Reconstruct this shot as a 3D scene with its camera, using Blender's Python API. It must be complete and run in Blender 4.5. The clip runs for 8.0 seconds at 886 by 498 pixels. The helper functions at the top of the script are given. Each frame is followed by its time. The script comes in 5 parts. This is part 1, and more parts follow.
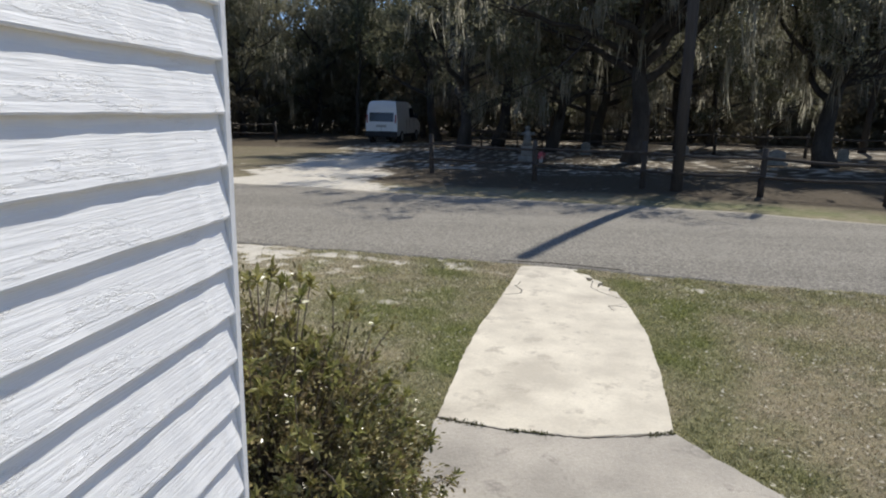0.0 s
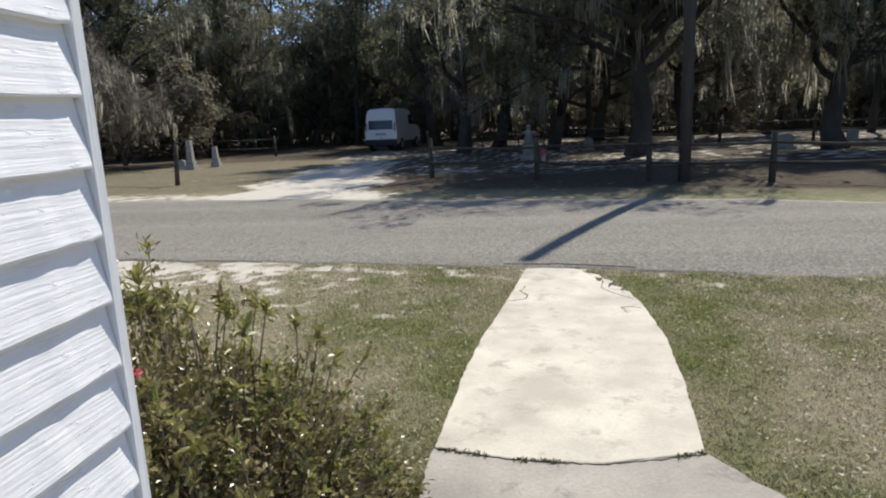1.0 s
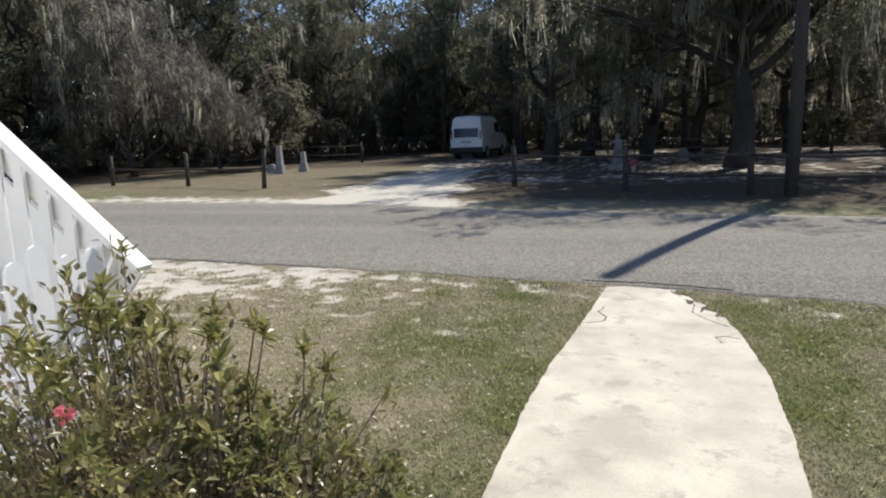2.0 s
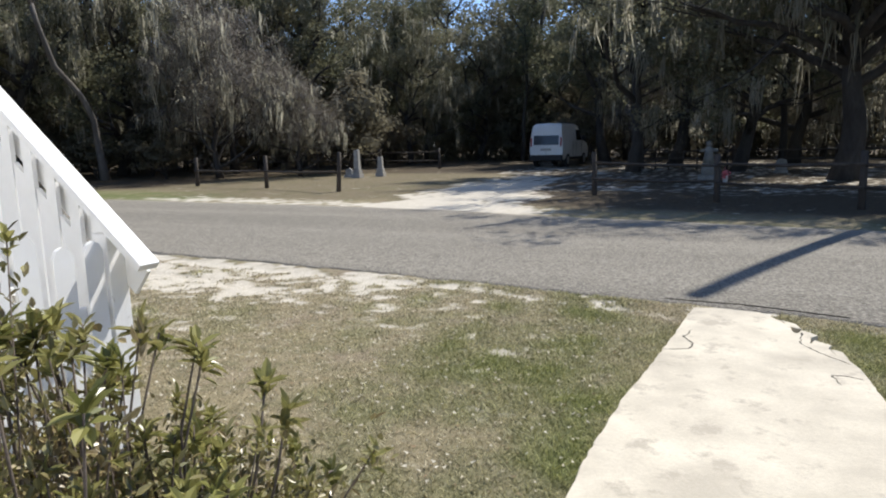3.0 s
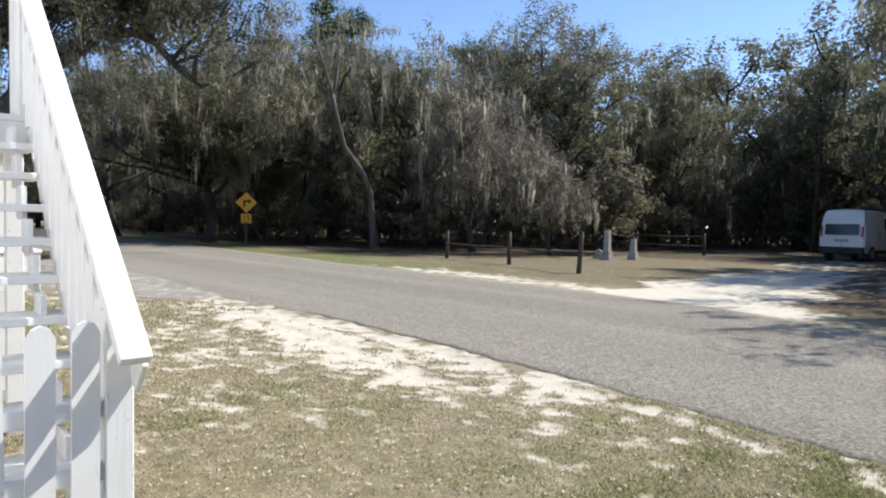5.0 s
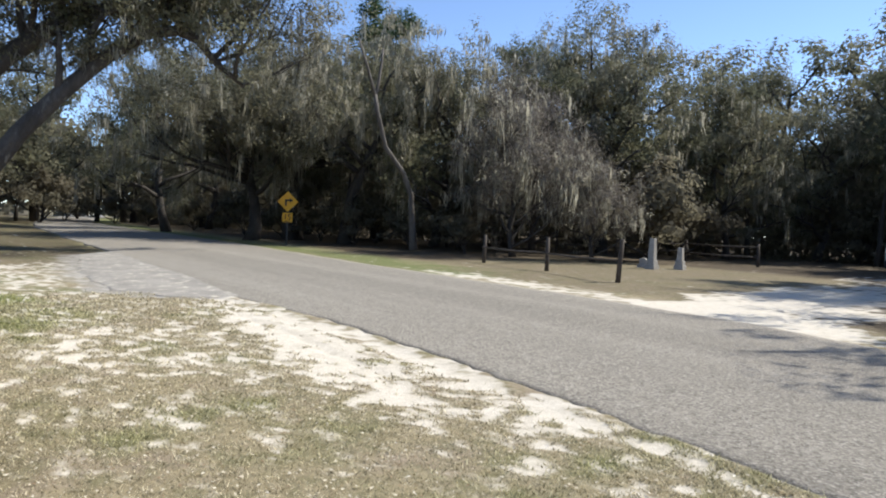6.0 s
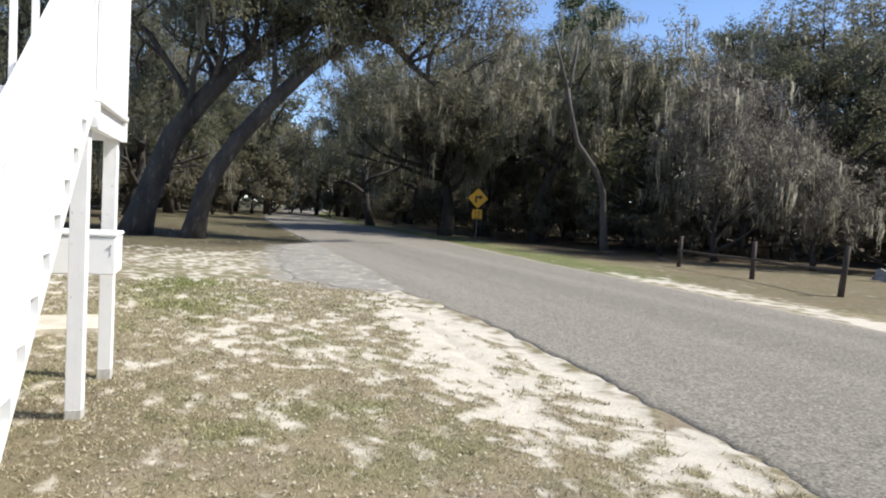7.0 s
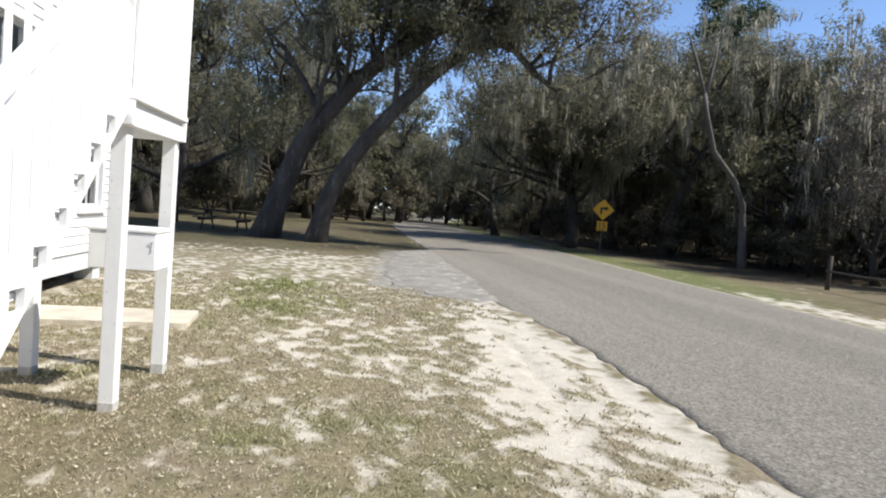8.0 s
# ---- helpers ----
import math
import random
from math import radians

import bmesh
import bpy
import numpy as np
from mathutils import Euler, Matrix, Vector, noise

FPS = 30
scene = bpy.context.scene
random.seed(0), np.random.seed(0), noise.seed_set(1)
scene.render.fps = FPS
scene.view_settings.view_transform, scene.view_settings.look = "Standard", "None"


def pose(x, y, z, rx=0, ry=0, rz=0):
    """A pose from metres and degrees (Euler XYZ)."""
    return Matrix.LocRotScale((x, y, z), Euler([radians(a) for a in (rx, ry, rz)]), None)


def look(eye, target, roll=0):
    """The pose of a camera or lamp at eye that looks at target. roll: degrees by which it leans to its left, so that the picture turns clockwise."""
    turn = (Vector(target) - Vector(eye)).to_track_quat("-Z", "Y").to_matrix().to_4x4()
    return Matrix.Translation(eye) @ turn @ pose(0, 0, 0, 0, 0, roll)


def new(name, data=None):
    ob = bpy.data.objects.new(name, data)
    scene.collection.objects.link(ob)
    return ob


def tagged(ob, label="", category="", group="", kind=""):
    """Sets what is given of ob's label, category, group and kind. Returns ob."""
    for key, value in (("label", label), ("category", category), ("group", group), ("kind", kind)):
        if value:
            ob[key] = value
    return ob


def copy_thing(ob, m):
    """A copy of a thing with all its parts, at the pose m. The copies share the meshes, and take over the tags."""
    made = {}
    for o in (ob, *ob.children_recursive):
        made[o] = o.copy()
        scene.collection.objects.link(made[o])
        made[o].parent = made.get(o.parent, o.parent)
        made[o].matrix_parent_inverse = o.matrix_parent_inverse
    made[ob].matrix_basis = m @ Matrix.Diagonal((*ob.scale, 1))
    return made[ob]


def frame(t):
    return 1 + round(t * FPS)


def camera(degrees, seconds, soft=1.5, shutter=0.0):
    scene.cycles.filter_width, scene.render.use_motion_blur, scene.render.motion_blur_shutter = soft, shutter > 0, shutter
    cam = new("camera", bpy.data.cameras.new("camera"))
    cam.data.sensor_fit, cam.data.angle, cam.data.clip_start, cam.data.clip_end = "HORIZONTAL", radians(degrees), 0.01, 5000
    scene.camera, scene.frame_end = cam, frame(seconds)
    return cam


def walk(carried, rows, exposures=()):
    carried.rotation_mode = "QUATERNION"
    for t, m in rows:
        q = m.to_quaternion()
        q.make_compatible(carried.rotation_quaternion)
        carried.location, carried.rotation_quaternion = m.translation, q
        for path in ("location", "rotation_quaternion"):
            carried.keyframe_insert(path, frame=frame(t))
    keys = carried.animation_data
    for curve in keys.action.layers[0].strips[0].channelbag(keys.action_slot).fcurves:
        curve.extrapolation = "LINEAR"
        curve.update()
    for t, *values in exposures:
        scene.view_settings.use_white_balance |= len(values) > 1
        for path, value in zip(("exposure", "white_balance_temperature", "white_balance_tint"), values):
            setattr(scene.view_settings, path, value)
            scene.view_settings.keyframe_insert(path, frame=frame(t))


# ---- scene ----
cam = camera(68.9, 8.0, soft=2.0)
PATH = [
    (0, (-0.221, 0.332, 1.578), (-0.477, 2.273, 1.166), 1.0),
    (0.5, (-0.206, 0.529, 1.538), (-0.371, 2.483, 1.145), -0.1),
    (1, (-0.17, 0.723, 1.509), (-0.454, 2.663, 1.114), -2.5),
    (1.5, (-0.117, 0.953, 1.474), (-0.56, 2.863, 1.078), -2.4),
    (2, (-0.125, 1.172, 1.439), (-0.664, 3.065, 1.081), -1.9),
    (2.2, (-0.126, 1.273, 1.413), (-0.806, 3.122, 1.07), -2.1),
    (3.3, (-0.168, 1.887, 1.302), (-1.0, 3.679, 0.99), -0.6),
    (3.5, (-0.157, 2.004, 1.287), (-1.124, 3.731, 0.995), -1.0),
    (4, (-0.169, 2.324, 1.297), (-1.418, 3.864, 1.036), -0.6),
    (4.2, (-0.175, 2.428, 1.305), (-1.507, 3.904, 1.086), -0.3),
    (5.3, (-0.17, 3.161, 1.317), (-1.631, 4.526, 1.258), 1.7),
    (5.5, (-0.187, 3.292, 1.324), (-1.675, 4.627, 1.273), 2.0),
    (6, (-0.258, 3.622, 1.326), (-1.795, 4.899, 1.246), 2.5),
    (6.5, (-0.318, 3.98, 1.34), (-2.091, 4.9, 1.253), 2.6),
    (7, (-0.415, 4.335, 1.346), (-2.264, 5.089, 1.227), 3.5),
    (7.5, (-0.473, 4.689, 1.341), (-2.362, 5.334, 1.223), 3.8),
    (8, (-0.588, 5.003, 1.346), (-2.552, 5.363, 1.23), 4.7),
]
EXPOSURES = [(0.0, 0.30), (0.6, 0.40), (1.5, 0.48), (2.2, 0.50), (3.5, 0.66), (4.2, 0.73), (5.5, 0.83), (6.5, 0.80), (7.2, 0.73), (8.0, 0.66)]
walk(cam, [(t, look(eye, target, roll)) for t, eye, target, roll in PATH], EXPOSURES)

# ---- sky and sun ----
SUN_AZ, SUN_EL = radians(23.0), radians(48.0)
world = bpy.data.worlds.new("sky")
scene.world = world
world.use_nodes = True
sky = world.node_tree.nodes.new("ShaderNodeTexSky")
sky.sky_type, sky.sun_disc = "NISHITA", False
sky.sun_elevation, sky.sun_rotation = SUN_EL, SUN_AZ
sky.altitude = 2600.0
sky.air_density, sky.dust_density, sky.ozone_density = 0.82, 0.0, 2.2
back = world.node_tree.nodes["Background"]
back.inputs["Strength"].default_value = 0.152
world.node_tree.links.new(sky.outputs["Color"], back.inputs["Color"])
sun_way = Vector((math.sin(SUN_AZ) * math.cos(SUN_EL), math.cos(SUN_AZ) * math.cos(SUN_EL), math.sin(SUN_EL)))
sun = new("sun", bpy.data.lights.new("sun", "SUN"))
sun.data.energy, sun.data.angle, sun.data.color = 4.05, radians(0.55), (1.0, 0.955, 0.875)
sun.matrix_world = look(sun_way * 60, (0, 0, 0))

# ---- materials ----
def shader(name):
    m = bpy.data.materials.new(name)
    m.use_nodes = True
    return m, m.node_tree.nodes, m.node_tree.links, m.node_tree.nodes["Principled BSDF"]


def ramp(nodes, links, source, low, high, c0, c1):
    r = nodes.new("ShaderNodeMapRange")
    r.inputs["From Min"].default_value, r.inputs["From Max"].default_value = low, high
    r.inputs["To Min"].default_value, r.inputs["To Max"].default_value = c0, c1
    links.new(source, r.inputs["Value"])
    return r.outputs["Result"]


def noise_node(nodes, links, scale, detail=6.0, rough=0.6, stretch=(1, 1, 1), coords="Object"):
    tc, mp, n = nodes.new("ShaderNodeTexCoord"), nodes.new("ShaderNodeMapping"), nodes.new("ShaderNodeTexNoise")
    mp.inputs["Scale"].default_value = stretch
    n.inputs["Scale"].default_value, n.inputs["Detail"].default_value, n.inputs["Roughness"].default_value = scale, detail, rough
    if coords == "World":
        g = nodes.new("ShaderNodeNewGeometry")
        links.new(g.outputs["Position"], mp.inputs["Vector"])
    else:
        links.new(tc.outputs[coords], mp.inputs["Vector"])
    links.new(mp.outputs["Vector"], n.inputs["Vector"])
    return n.outputs["Fac"]


def mix(nodes, links, fac, a, b, mode="MIX"):
    m = nodes.new("ShaderNodeMix")
    m.data_type, m.blend_type = "RGBA", mode
    for sock, v in ((m.inputs[0], fac), (m.inputs[6], a), (m.inputs[7], b)):
        if isinstance(v, tuple):
            sock.default_value = (*v, 1)
        elif isinstance(v, float):
            sock.default_value = v
        else:
            links.new(v, sock)
    return m.outputs[2]


def bump(nodes, links, bsdf, height, strength, distance=0.01):
    b = nodes.new("ShaderNodeBump")
    b.inputs["Strength"].default_value, b.inputs["Distance"].default_value = strength, distance
    links.new(height, b.inputs["Height"])
    links.new(b.outputs["Normal"], bsdf.inputs["Normal"])


def surface(name, c1, c2, scale, rough=0.8, fine=None, relief=0.3, depth=0.01, stretch=(1, 1, 1), vary=0.0, stain=None, coords="Object", metal=0.0, spec=0.5, grit=0.55):
    """Two colours mixed by a coarse and a fine noise, relief from the fine one, an optional third colour in patches."""
    m, n, l, b = shader(name)
    coarse = noise_node(n, l, scale, 5, 0.6, stretch, coords)
    grain = noise_node(n, l, fine or scale * 12, 6, 0.65, stretch, coords)
    col = mix(n, l, ramp(n, l, coarse, 0.35, 0.65, 0, 1), c1, c2)
    col = mix(n, l, ramp(n, l, grain, 0.3, 0.75, 0.0, grit), col, tuple(v * 0.55 for v in c1))
    if stain:
        patch = noise_node(n, l, scale * 2.3, 8, 0.7, stretch, coords)
        col = mix(n, l, ramp(n, l, patch, stain[1], stain[1] + 0.08, 0, 0.85), col, stain[0])
    if vary:
        info = n.new("ShaderNodeObjectInfo")
        col = mix(n, l, ramp(n, l, info.outputs["Random"], 0, 1, 0, vary), col, tuple(v * 0.45 for v in c2))
    l.new(col, b.inputs["Base Color"])
    l.new(ramp(n, l, grain, 0.3, 0.7, max(0.0, rough - 0.12), min(1.0, rough + 0.1)), b.inputs["Roughness"])
    b.inputs["Metallic"].default_value, b.inputs["Specular IOR Level"].default_value = metal, spec
    bump(n, l, b, grain, relief, depth)
    return m


def leafy(name, c1, c2, c3, clear=0.35, rough=0.8, wide=0.25, spec=0.12):
    """Leaves: each its own shade, larger patches of tone, light shining through."""
    m, n, l, b = shader(name)
    g = n.new("ShaderNodeNewGeometry")
    col = mix(n, l, g.outputs["Random Per Island"], c1, c2)
    patch = noise_node(n, l, wide, 3, 0.5, coords="World")
    col = mix(n, l, ramp(n, l, patch, 0.42, 0.64, 0, 0.8), col, c3)
    l.new(col, b.inputs["Base Color"])
    b.inputs["Roughness"].default_value, b.inputs["Specular IOR Level"].default_value = rough, spec
    t, mx = n.new("ShaderNodeBsdfTranslucent"), n.new("ShaderNodeMixShader")
    l.new(col, t.inputs["Color"])
    mx.inputs[0].default_value = clear
    l.new(b.outputs[0], mx.inputs[1]), l.new(t.outputs[0], mx.inputs[2])
    l.new(mx.outputs[0], n["Material Output"].inputs["Surface"])
    return m


def paint(name, base=(0.80, 0.81, 0.82), grain_dir=(1, 1, 1), flake=0.62, relief=0.5):
    """Old thick white paint on wood: grain ridges, ragged flake edges, hairline cracks, a few spots down to grey wood."""
    m, n, l, b = shader(name)
    soft = tuple(0.72 * v + 0.28 for v in grain_dir)
    g1 = noise_node(n, l, 60, 5, 0.6, grain_dir)
    g2 = noise_node(n, l, 6, 6, 0.65)
    g3 = noise_node(n, l, 38, 4, 0.6, tuple(0.5 * v + 0.5 for v in grain_dir))
    chips = noise_node(n, l, 15, 7, 0.72, soft)
    col = mix(n, l, ramp(n, l, g2, 0.3, 0.7, 0, 1), base, tuple(v * 0.93 for v in base))
    col = mix(n, l, ramp(n, l, g3, flake, flake + 0.04, 0, 0.6), col, (0.46, 0.44, 0.41))
    rim = ramp(n, l, chips, 0.54, 0.60, 0, 1)
    l.new(col, b.inputs["Base Color"])
    b.inputs["Roughness"].default_value, b.inputs["Specular IOR Level"].default_value = 0.6, 0.35
    h = n.new("ShaderNodeMath")
    h.operation = "MULTIPLY_ADD"
    h.inputs[1].default_value = 0.45
    l.new(rim, h.inputs[0]), l.new(g1, h.inputs[2])
    bump(n, l, b, h.outputs[0], relief, 0.006)
    return m


M_CLAP_X = paint("weathered_white_front_clapboard_paint", (0.90, 0.90, 0.90), (0.06, 1, 1.6), 0.70, 0.58)
M_TRIM = paint("white_trim_paint", (0.76, 0.77, 0.78), (1, 1, 0.05), 0.68)
M_WHITE = paint("white_deck_paint", (0.90, 0.90, 0.89), (1, 1, 0.08), 0.72, 0.14)
M_WHITE_X = paint("white_board_paint", (0.90, 0.90, 0.89), (0.08, 1, 1), 0.72, 0.14)
M_ROOF = surface("grey_shingle", (0.12, 0.12, 0.12), (0.18, 0.17, 0.16), 3)
M_CONCRETE = surface("pale_worn_concrete", (0.48, 0.43, 0.345), (0.70, 0.635, 0.51), 2.1, 0.9, 60, 0.4, 0.005, stain=((0.40, 0.355, 0.285), 0.55), coords="World", grit=0.22)
M_CONCRETE_OLD = surface("grey_stained_concrete", (0.31, 0.28, 0.235), (0.49, 0.442, 0.37), 1.5, 0.9, 55, 0.6, 0.008, stain=((0.22, 0.195, 0.165), 0.56), coords="World", grit=0.3)
M_BARK = surface("grey_furrowed_bark", (0.038, 0.032, 0.027), (0.08, 0.069, 0.058), 2.5, 0.95, 16, 0.9, 0.05, (1, 1, 0.3))
M_BARK_PALE = surface("pale_dead_wood", (0.105, 0.09, 0.077), (0.20, 0.178, 0.155), 2.0, 0.9, 18, 0.8, 0.03, (1, 1, 0.25))
M_POST = surface("weathered_dark_fence_wood", (0.055, 0.044, 0.035), (0.11, 0.09, 0.075), 4, 0.9, 40, 0.7, 0.01, (1, 1, 0.15), vary=0.4)
M_POLE = surface("creosoted_pole_wood", (0.048, 0.04, 0.034), (0.085, 0.073, 0.062), 3, 0.9, 40, 0.6, 0.01, (1, 1, 0.08))
M_STONE = surface("lichen_grey_marble", (0.30, 0.29, 0.27), (0.43, 0.415, 0.385), 5, 0.85, 60, 0.4, 0.005, stain=((0.17, 0.16, 0.14), 0.57))
M_LEAF = leafy("oak_leaves", (0.155, 0.157, 0.095), (0.23, 0.225, 0.143), (0.205, 0.19, 0.134), 0.52)
M_LEAF_DARK = leafy("dark_oak_leaves", (0.13, 0.137, 0.082), (0.195, 0.197, 0.12), (0.168, 0.159, 0.108), 0.52)
M_THICKET = leafy("dark_thicket_leaves", (0.12, 0.11, 0.08), (0.22, 0.203, 0.142), (0.18, 0.157, 0.112), 0.58)
M_PINE = leafy("pine_needles", (0.04, 0.075, 0.028), (0.08, 0.12, 0.05), (0.05, 0.085, 0.04), 0.2)
M_TWIG = leafy("bare_grey_twigs", (0.13, 0.112, 0.095), (0.245, 0.215, 0.185), (0.18, 0.16, 0.125), 0.2)
M_MOSS = leafy("spanish_moss", (0.29, 0.276, 0.22), (0.50, 0.48, 0.39), (0.40, 0.38, 0.305), 0.75, 0.9, 0.6)
M_AZALEA = leafy("azalea_leaves", (0.045, 0.05, 0.018), (0.40, 0.36, 0.16), (0.30, 0.225, 0.115), 0.14, 0.28, 6.0, 0.5)
M_TIP = leafy("azalea_shoot_leaves", (0.14, 0.155, 0.045), (0.39, 0.375, 0.13), (0.31, 0.275, 0.11), 0.35, 0.3, 4.0, 0.42)
M_PETAL = leafy("pink_petals", (0.60, 0.13, 0.16), (0.72, 0.22, 0.25), (0.66, 0.17, 0.2), 0.2)
M_LITTER = leafy("fallen_leaves", (0.18, 0.12, 0.07), (0.34, 0.25, 0.16), (0.24, 0.18, 0.11), 0.1, 0.8, 1.0)
M_IRON = surface("dull_iron", (0.10, 0.095, 0.09), (0.16, 0.15, 0.14), 20, 0.6, metal=0.8)
M_POSTW = paint("white_post_paint", (0.90, 0.90, 0.89), (1, 1, 0.06), 0.66, 0.2)
M_STONE_PALE = surface("pale_weathered_stone", (0.5, 0.49, 0.46), (0.62, 0.6, 0.56), 6, 0.85, 60, 0.4, 0.005)
M_RUBBER = surface("black_rubber", (0.018, 0.018, 0.019), (0.03, 0.03, 0.03), 8, 0.7)
M_STEEL = surface("dull_steel", (0.38, 0.38, 0.38), (0.5, 0.5, 0.5), 12, 0.45, metal=0.7)
M_VAN = surface("white_car_paint", (0.80, 0.80, 0.80), (0.77, 0.77, 0.76), 2, 0.3, 30, 0.02, 0.001)
M_CARGLASS = surface("tinted_car_glass", (0.008, 0.010, 0.015), (0.011, 0.014, 0.02), 2, 0.05, 30, 0.0, 0.001)
M_TAIL = surface("red_lens", (0.35, 0.02, 0.02), (0.30, 0.02, 0.02), 6, 0.25, 30, 0.05, 0.001)
M_SIGN = surface("yellow_sign_sheet", (0.80, 0.40, 0.01), (0.76, 0.37, 0.01), 4, 0.5, 40, 0.02, 0.001)
M_PICNIC = surface("weathered_brown_wood", (0.075, 0.045, 0.03), (0.13, 0.082, 0.055), 4, 0.85, 40, 0.6, 0.006, (0.2, 1, 1))


def blade_material():
    """Grass blades: straw to green by the cover of the soil they stand on, each a little different."""
    m, n, l, b = shader("lawn_blade")
    a, g = n.new("ShaderNodeVertexColor"), n.new("ShaderNodeNewGeometry")
    a.layer_name = "tone"
    straw = mix(n, l, g.outputs["Random Per Island"], (0.13, 0.108, 0.06), (0.78, 0.70, 0.50))
    fresh = mix(n, l, g.outputs["Random Per Island"], (0.10, 0.125, 0.035), (0.46, 0.47, 0.18))
    s = n.new("ShaderNodeSeparateColor")
    l.new(a.outputs["Color"], s.inputs[0])
    col = mix(n, l, s.outputs[0], straw, fresh)
    l.new(col, b.inputs["Base Color"])
    b.inputs["Roughness"].default_value, b.inputs["Specular IOR Level"].default_value = 0.6, 0.3
    t, mx = n.new("ShaderNodeBsdfTranslucent"), n.new("ShaderNodeMixShader")
    l.new(col, t.inputs["Color"])
    mx.inputs[0].default_value = 0.42
    l.new(b.outputs[0], mx.inputs[1]), l.new(t.outputs[0], mx.inputs[2])
    l.new(mx.outputs[0], n["Material Output"].inputs["Surface"])
    return m


M_BLADE = blade_material()
M_DIRT = surface("dark_dirt", (0.035, 0.03, 0.024), (0.07, 0.06, 0.045), 20, 0.95)
# grave stone with the shade of the trees put into its colour
M_STONE_SHADED = surface("mossy_stone_with_painted_shade", (0.20, 0.19, 0.17), (0.30, 0.29, 0.26), 5, 0.9, 60, 0.4, 0.005, stain=((0.10, 0.095, 0.08), 0.57))
M_WEED = leafy("joint_weed", (0.07, 0.085, 0.03), (0.14, 0.15, 0.06), (0.12, 0.11, 0.06), 0.2, 0.7, 3.0)
M_FOOT = paint("worn_grey_post_foot", (0.62, 0.60, 0.56), (1, 1, 0.1), 0.47)
M_LICHEN = surface("lichen_mottled_bark", (0.06, 0.05, 0.042), (0.115, 0.10, 0.085), 2.2, 0.95, 16, 1.0, 0.06, (1, 1, 0.35), stain=((0.21, 0.195, 0.165), 0.57))
# near-white leaf colours that stand in for glints on small leaves
M_GLINT = leafy("pale_leaf_glints", (0.45, 0.40, 0.30), (0.72, 0.68, 0.58), (0.55, 0.48, 0.36), 0.1, 0.6, 1.0)
M_STEM = surface("pale_shrub_twigs", (0.11, 0.085, 0.065), (0.20, 0.16, 0.13), 14, 0.85)

# ---- building helpers ----
def thing(name, x, y, z, turn=0.0, label="", category="", group="", kind=""):
    ob = new(name)
    ob.empty_display_size = 0.2
    ob.matrix_world = pose(x, y, z, 0, 0, turn)
    return tagged(ob, label, category, group, kind)


def mesh_from(name, verts, faces, material=None, smooth=False):
    me = bpy.data.meshes.new(name)
    me.from_pydata([tuple(v) for v in verts] if not isinstance(verts, np.ndarray) else verts.tolist(), [], faces if isinstance(faces, list) else faces.tolist())
    if material:
        me.materials.append(material)
    if smooth:
        me.polygons.foreach_set("use_smooth", [True] * len(me.polygons))
    me.update()
    return me


def part(name, bm, material, parent=None, label="", smooth=False):
    """A bmesh or a finished mesh as one object under its thing."""
    if isinstance(bm, bmesh.types.BMesh):
        me = bpy.data.meshes.new(name)
        bmesh.ops.recalc_face_normals(bm, faces=bm.faces)
        bm.to_mesh(me)
        bm.free()
        me.materials.append(material)
        if smooth:
            me.polygons.foreach_set("use_smooth", [True] * len(me.polygons))
    else:
        me = bm
    ob = new(name, me)
    if parent:
        ob.parent = parent
    return tagged(ob, label)


def box(bm, x0, x1, y0, y1, z0, z1, m=None, edge=0.0):
    made = bmesh.ops.create_cube(bm, size=1.0)["verts"]
    for v in made:
        v.co = Vector((x0 + (v.co.x + 0.5) * (x1 - x0), y0 + (v.co.y + 0.5) * (y1 - y0), z0 + (v.co.z + 0.5) * (z1 - z0)))
    if edge:
        es = {e for v in made for e in v.link_edges}
        out = bmesh.ops.bevel(bm, geom=list(es), offset=edge, segments=1, affect="EDGES")
        made = list({v for f in out["faces"] for v in f.verts} | {v for v in made if v.is_valid})
    if m is not None:
        bmesh.ops.transform(bm, matrix=m, verts=made)
    return made


def boxed(x0, x1, y0, y1, z0, z1, edge=0.004, m=None):
    bm = bmesh.new()
    box(bm, x0, x1, y0, y1, z0, z1, m, edge)
    return bm


def beam(bm, a, b, w, h, edge=0.003):
    """A bar of width w and height h from a to b; h stands square to it in the upright plane."""
    a, b = Vector(a), Vector(b)
    d = b - a
    m = Matrix.Translation((a + b) / 2) @ d.to_track_quat("X", "Z").to_matrix().to_4x4()
    box(bm, -d.length / 2, d.length / 2, -w / 2, w / 2, -h / 2, h / 2, m, edge)


def tube(points, radii, sides=8):
    """Verts and faces of a tapered tube along points."""
    pts = [Vector(p) for p in points]
    verts, faces = [], []
    side = Vector((1, 0.13, 0.07))
    for i, p in enumerate(pts):
        d = (pts[min(i + 1, len(pts) - 1)] - pts[max(i - 1, 0)]).normalized()
        u = (side - d * side.dot(d)).normalized()
        side = u
        w = d.cross(u)
        for k in range(sides):
            a = 2 * math.pi * k / sides
            verts.append(p + (u * math.cos(a) + w * math.sin(a)) * radii[i])
    for i in range(len(pts) - 1):
        for k in range(sides):
            k2 = (k + 1) % sides
            faces.append((i * sides + k, i * sides + k2, (i + 1) * sides + k2, (i + 1) * sides + k))
    faces.append(tuple(range(sides))[::-1])
    faces.append(tuple((len(pts) - 1) * sides + k for k in range(sides)))
    return verts, faces


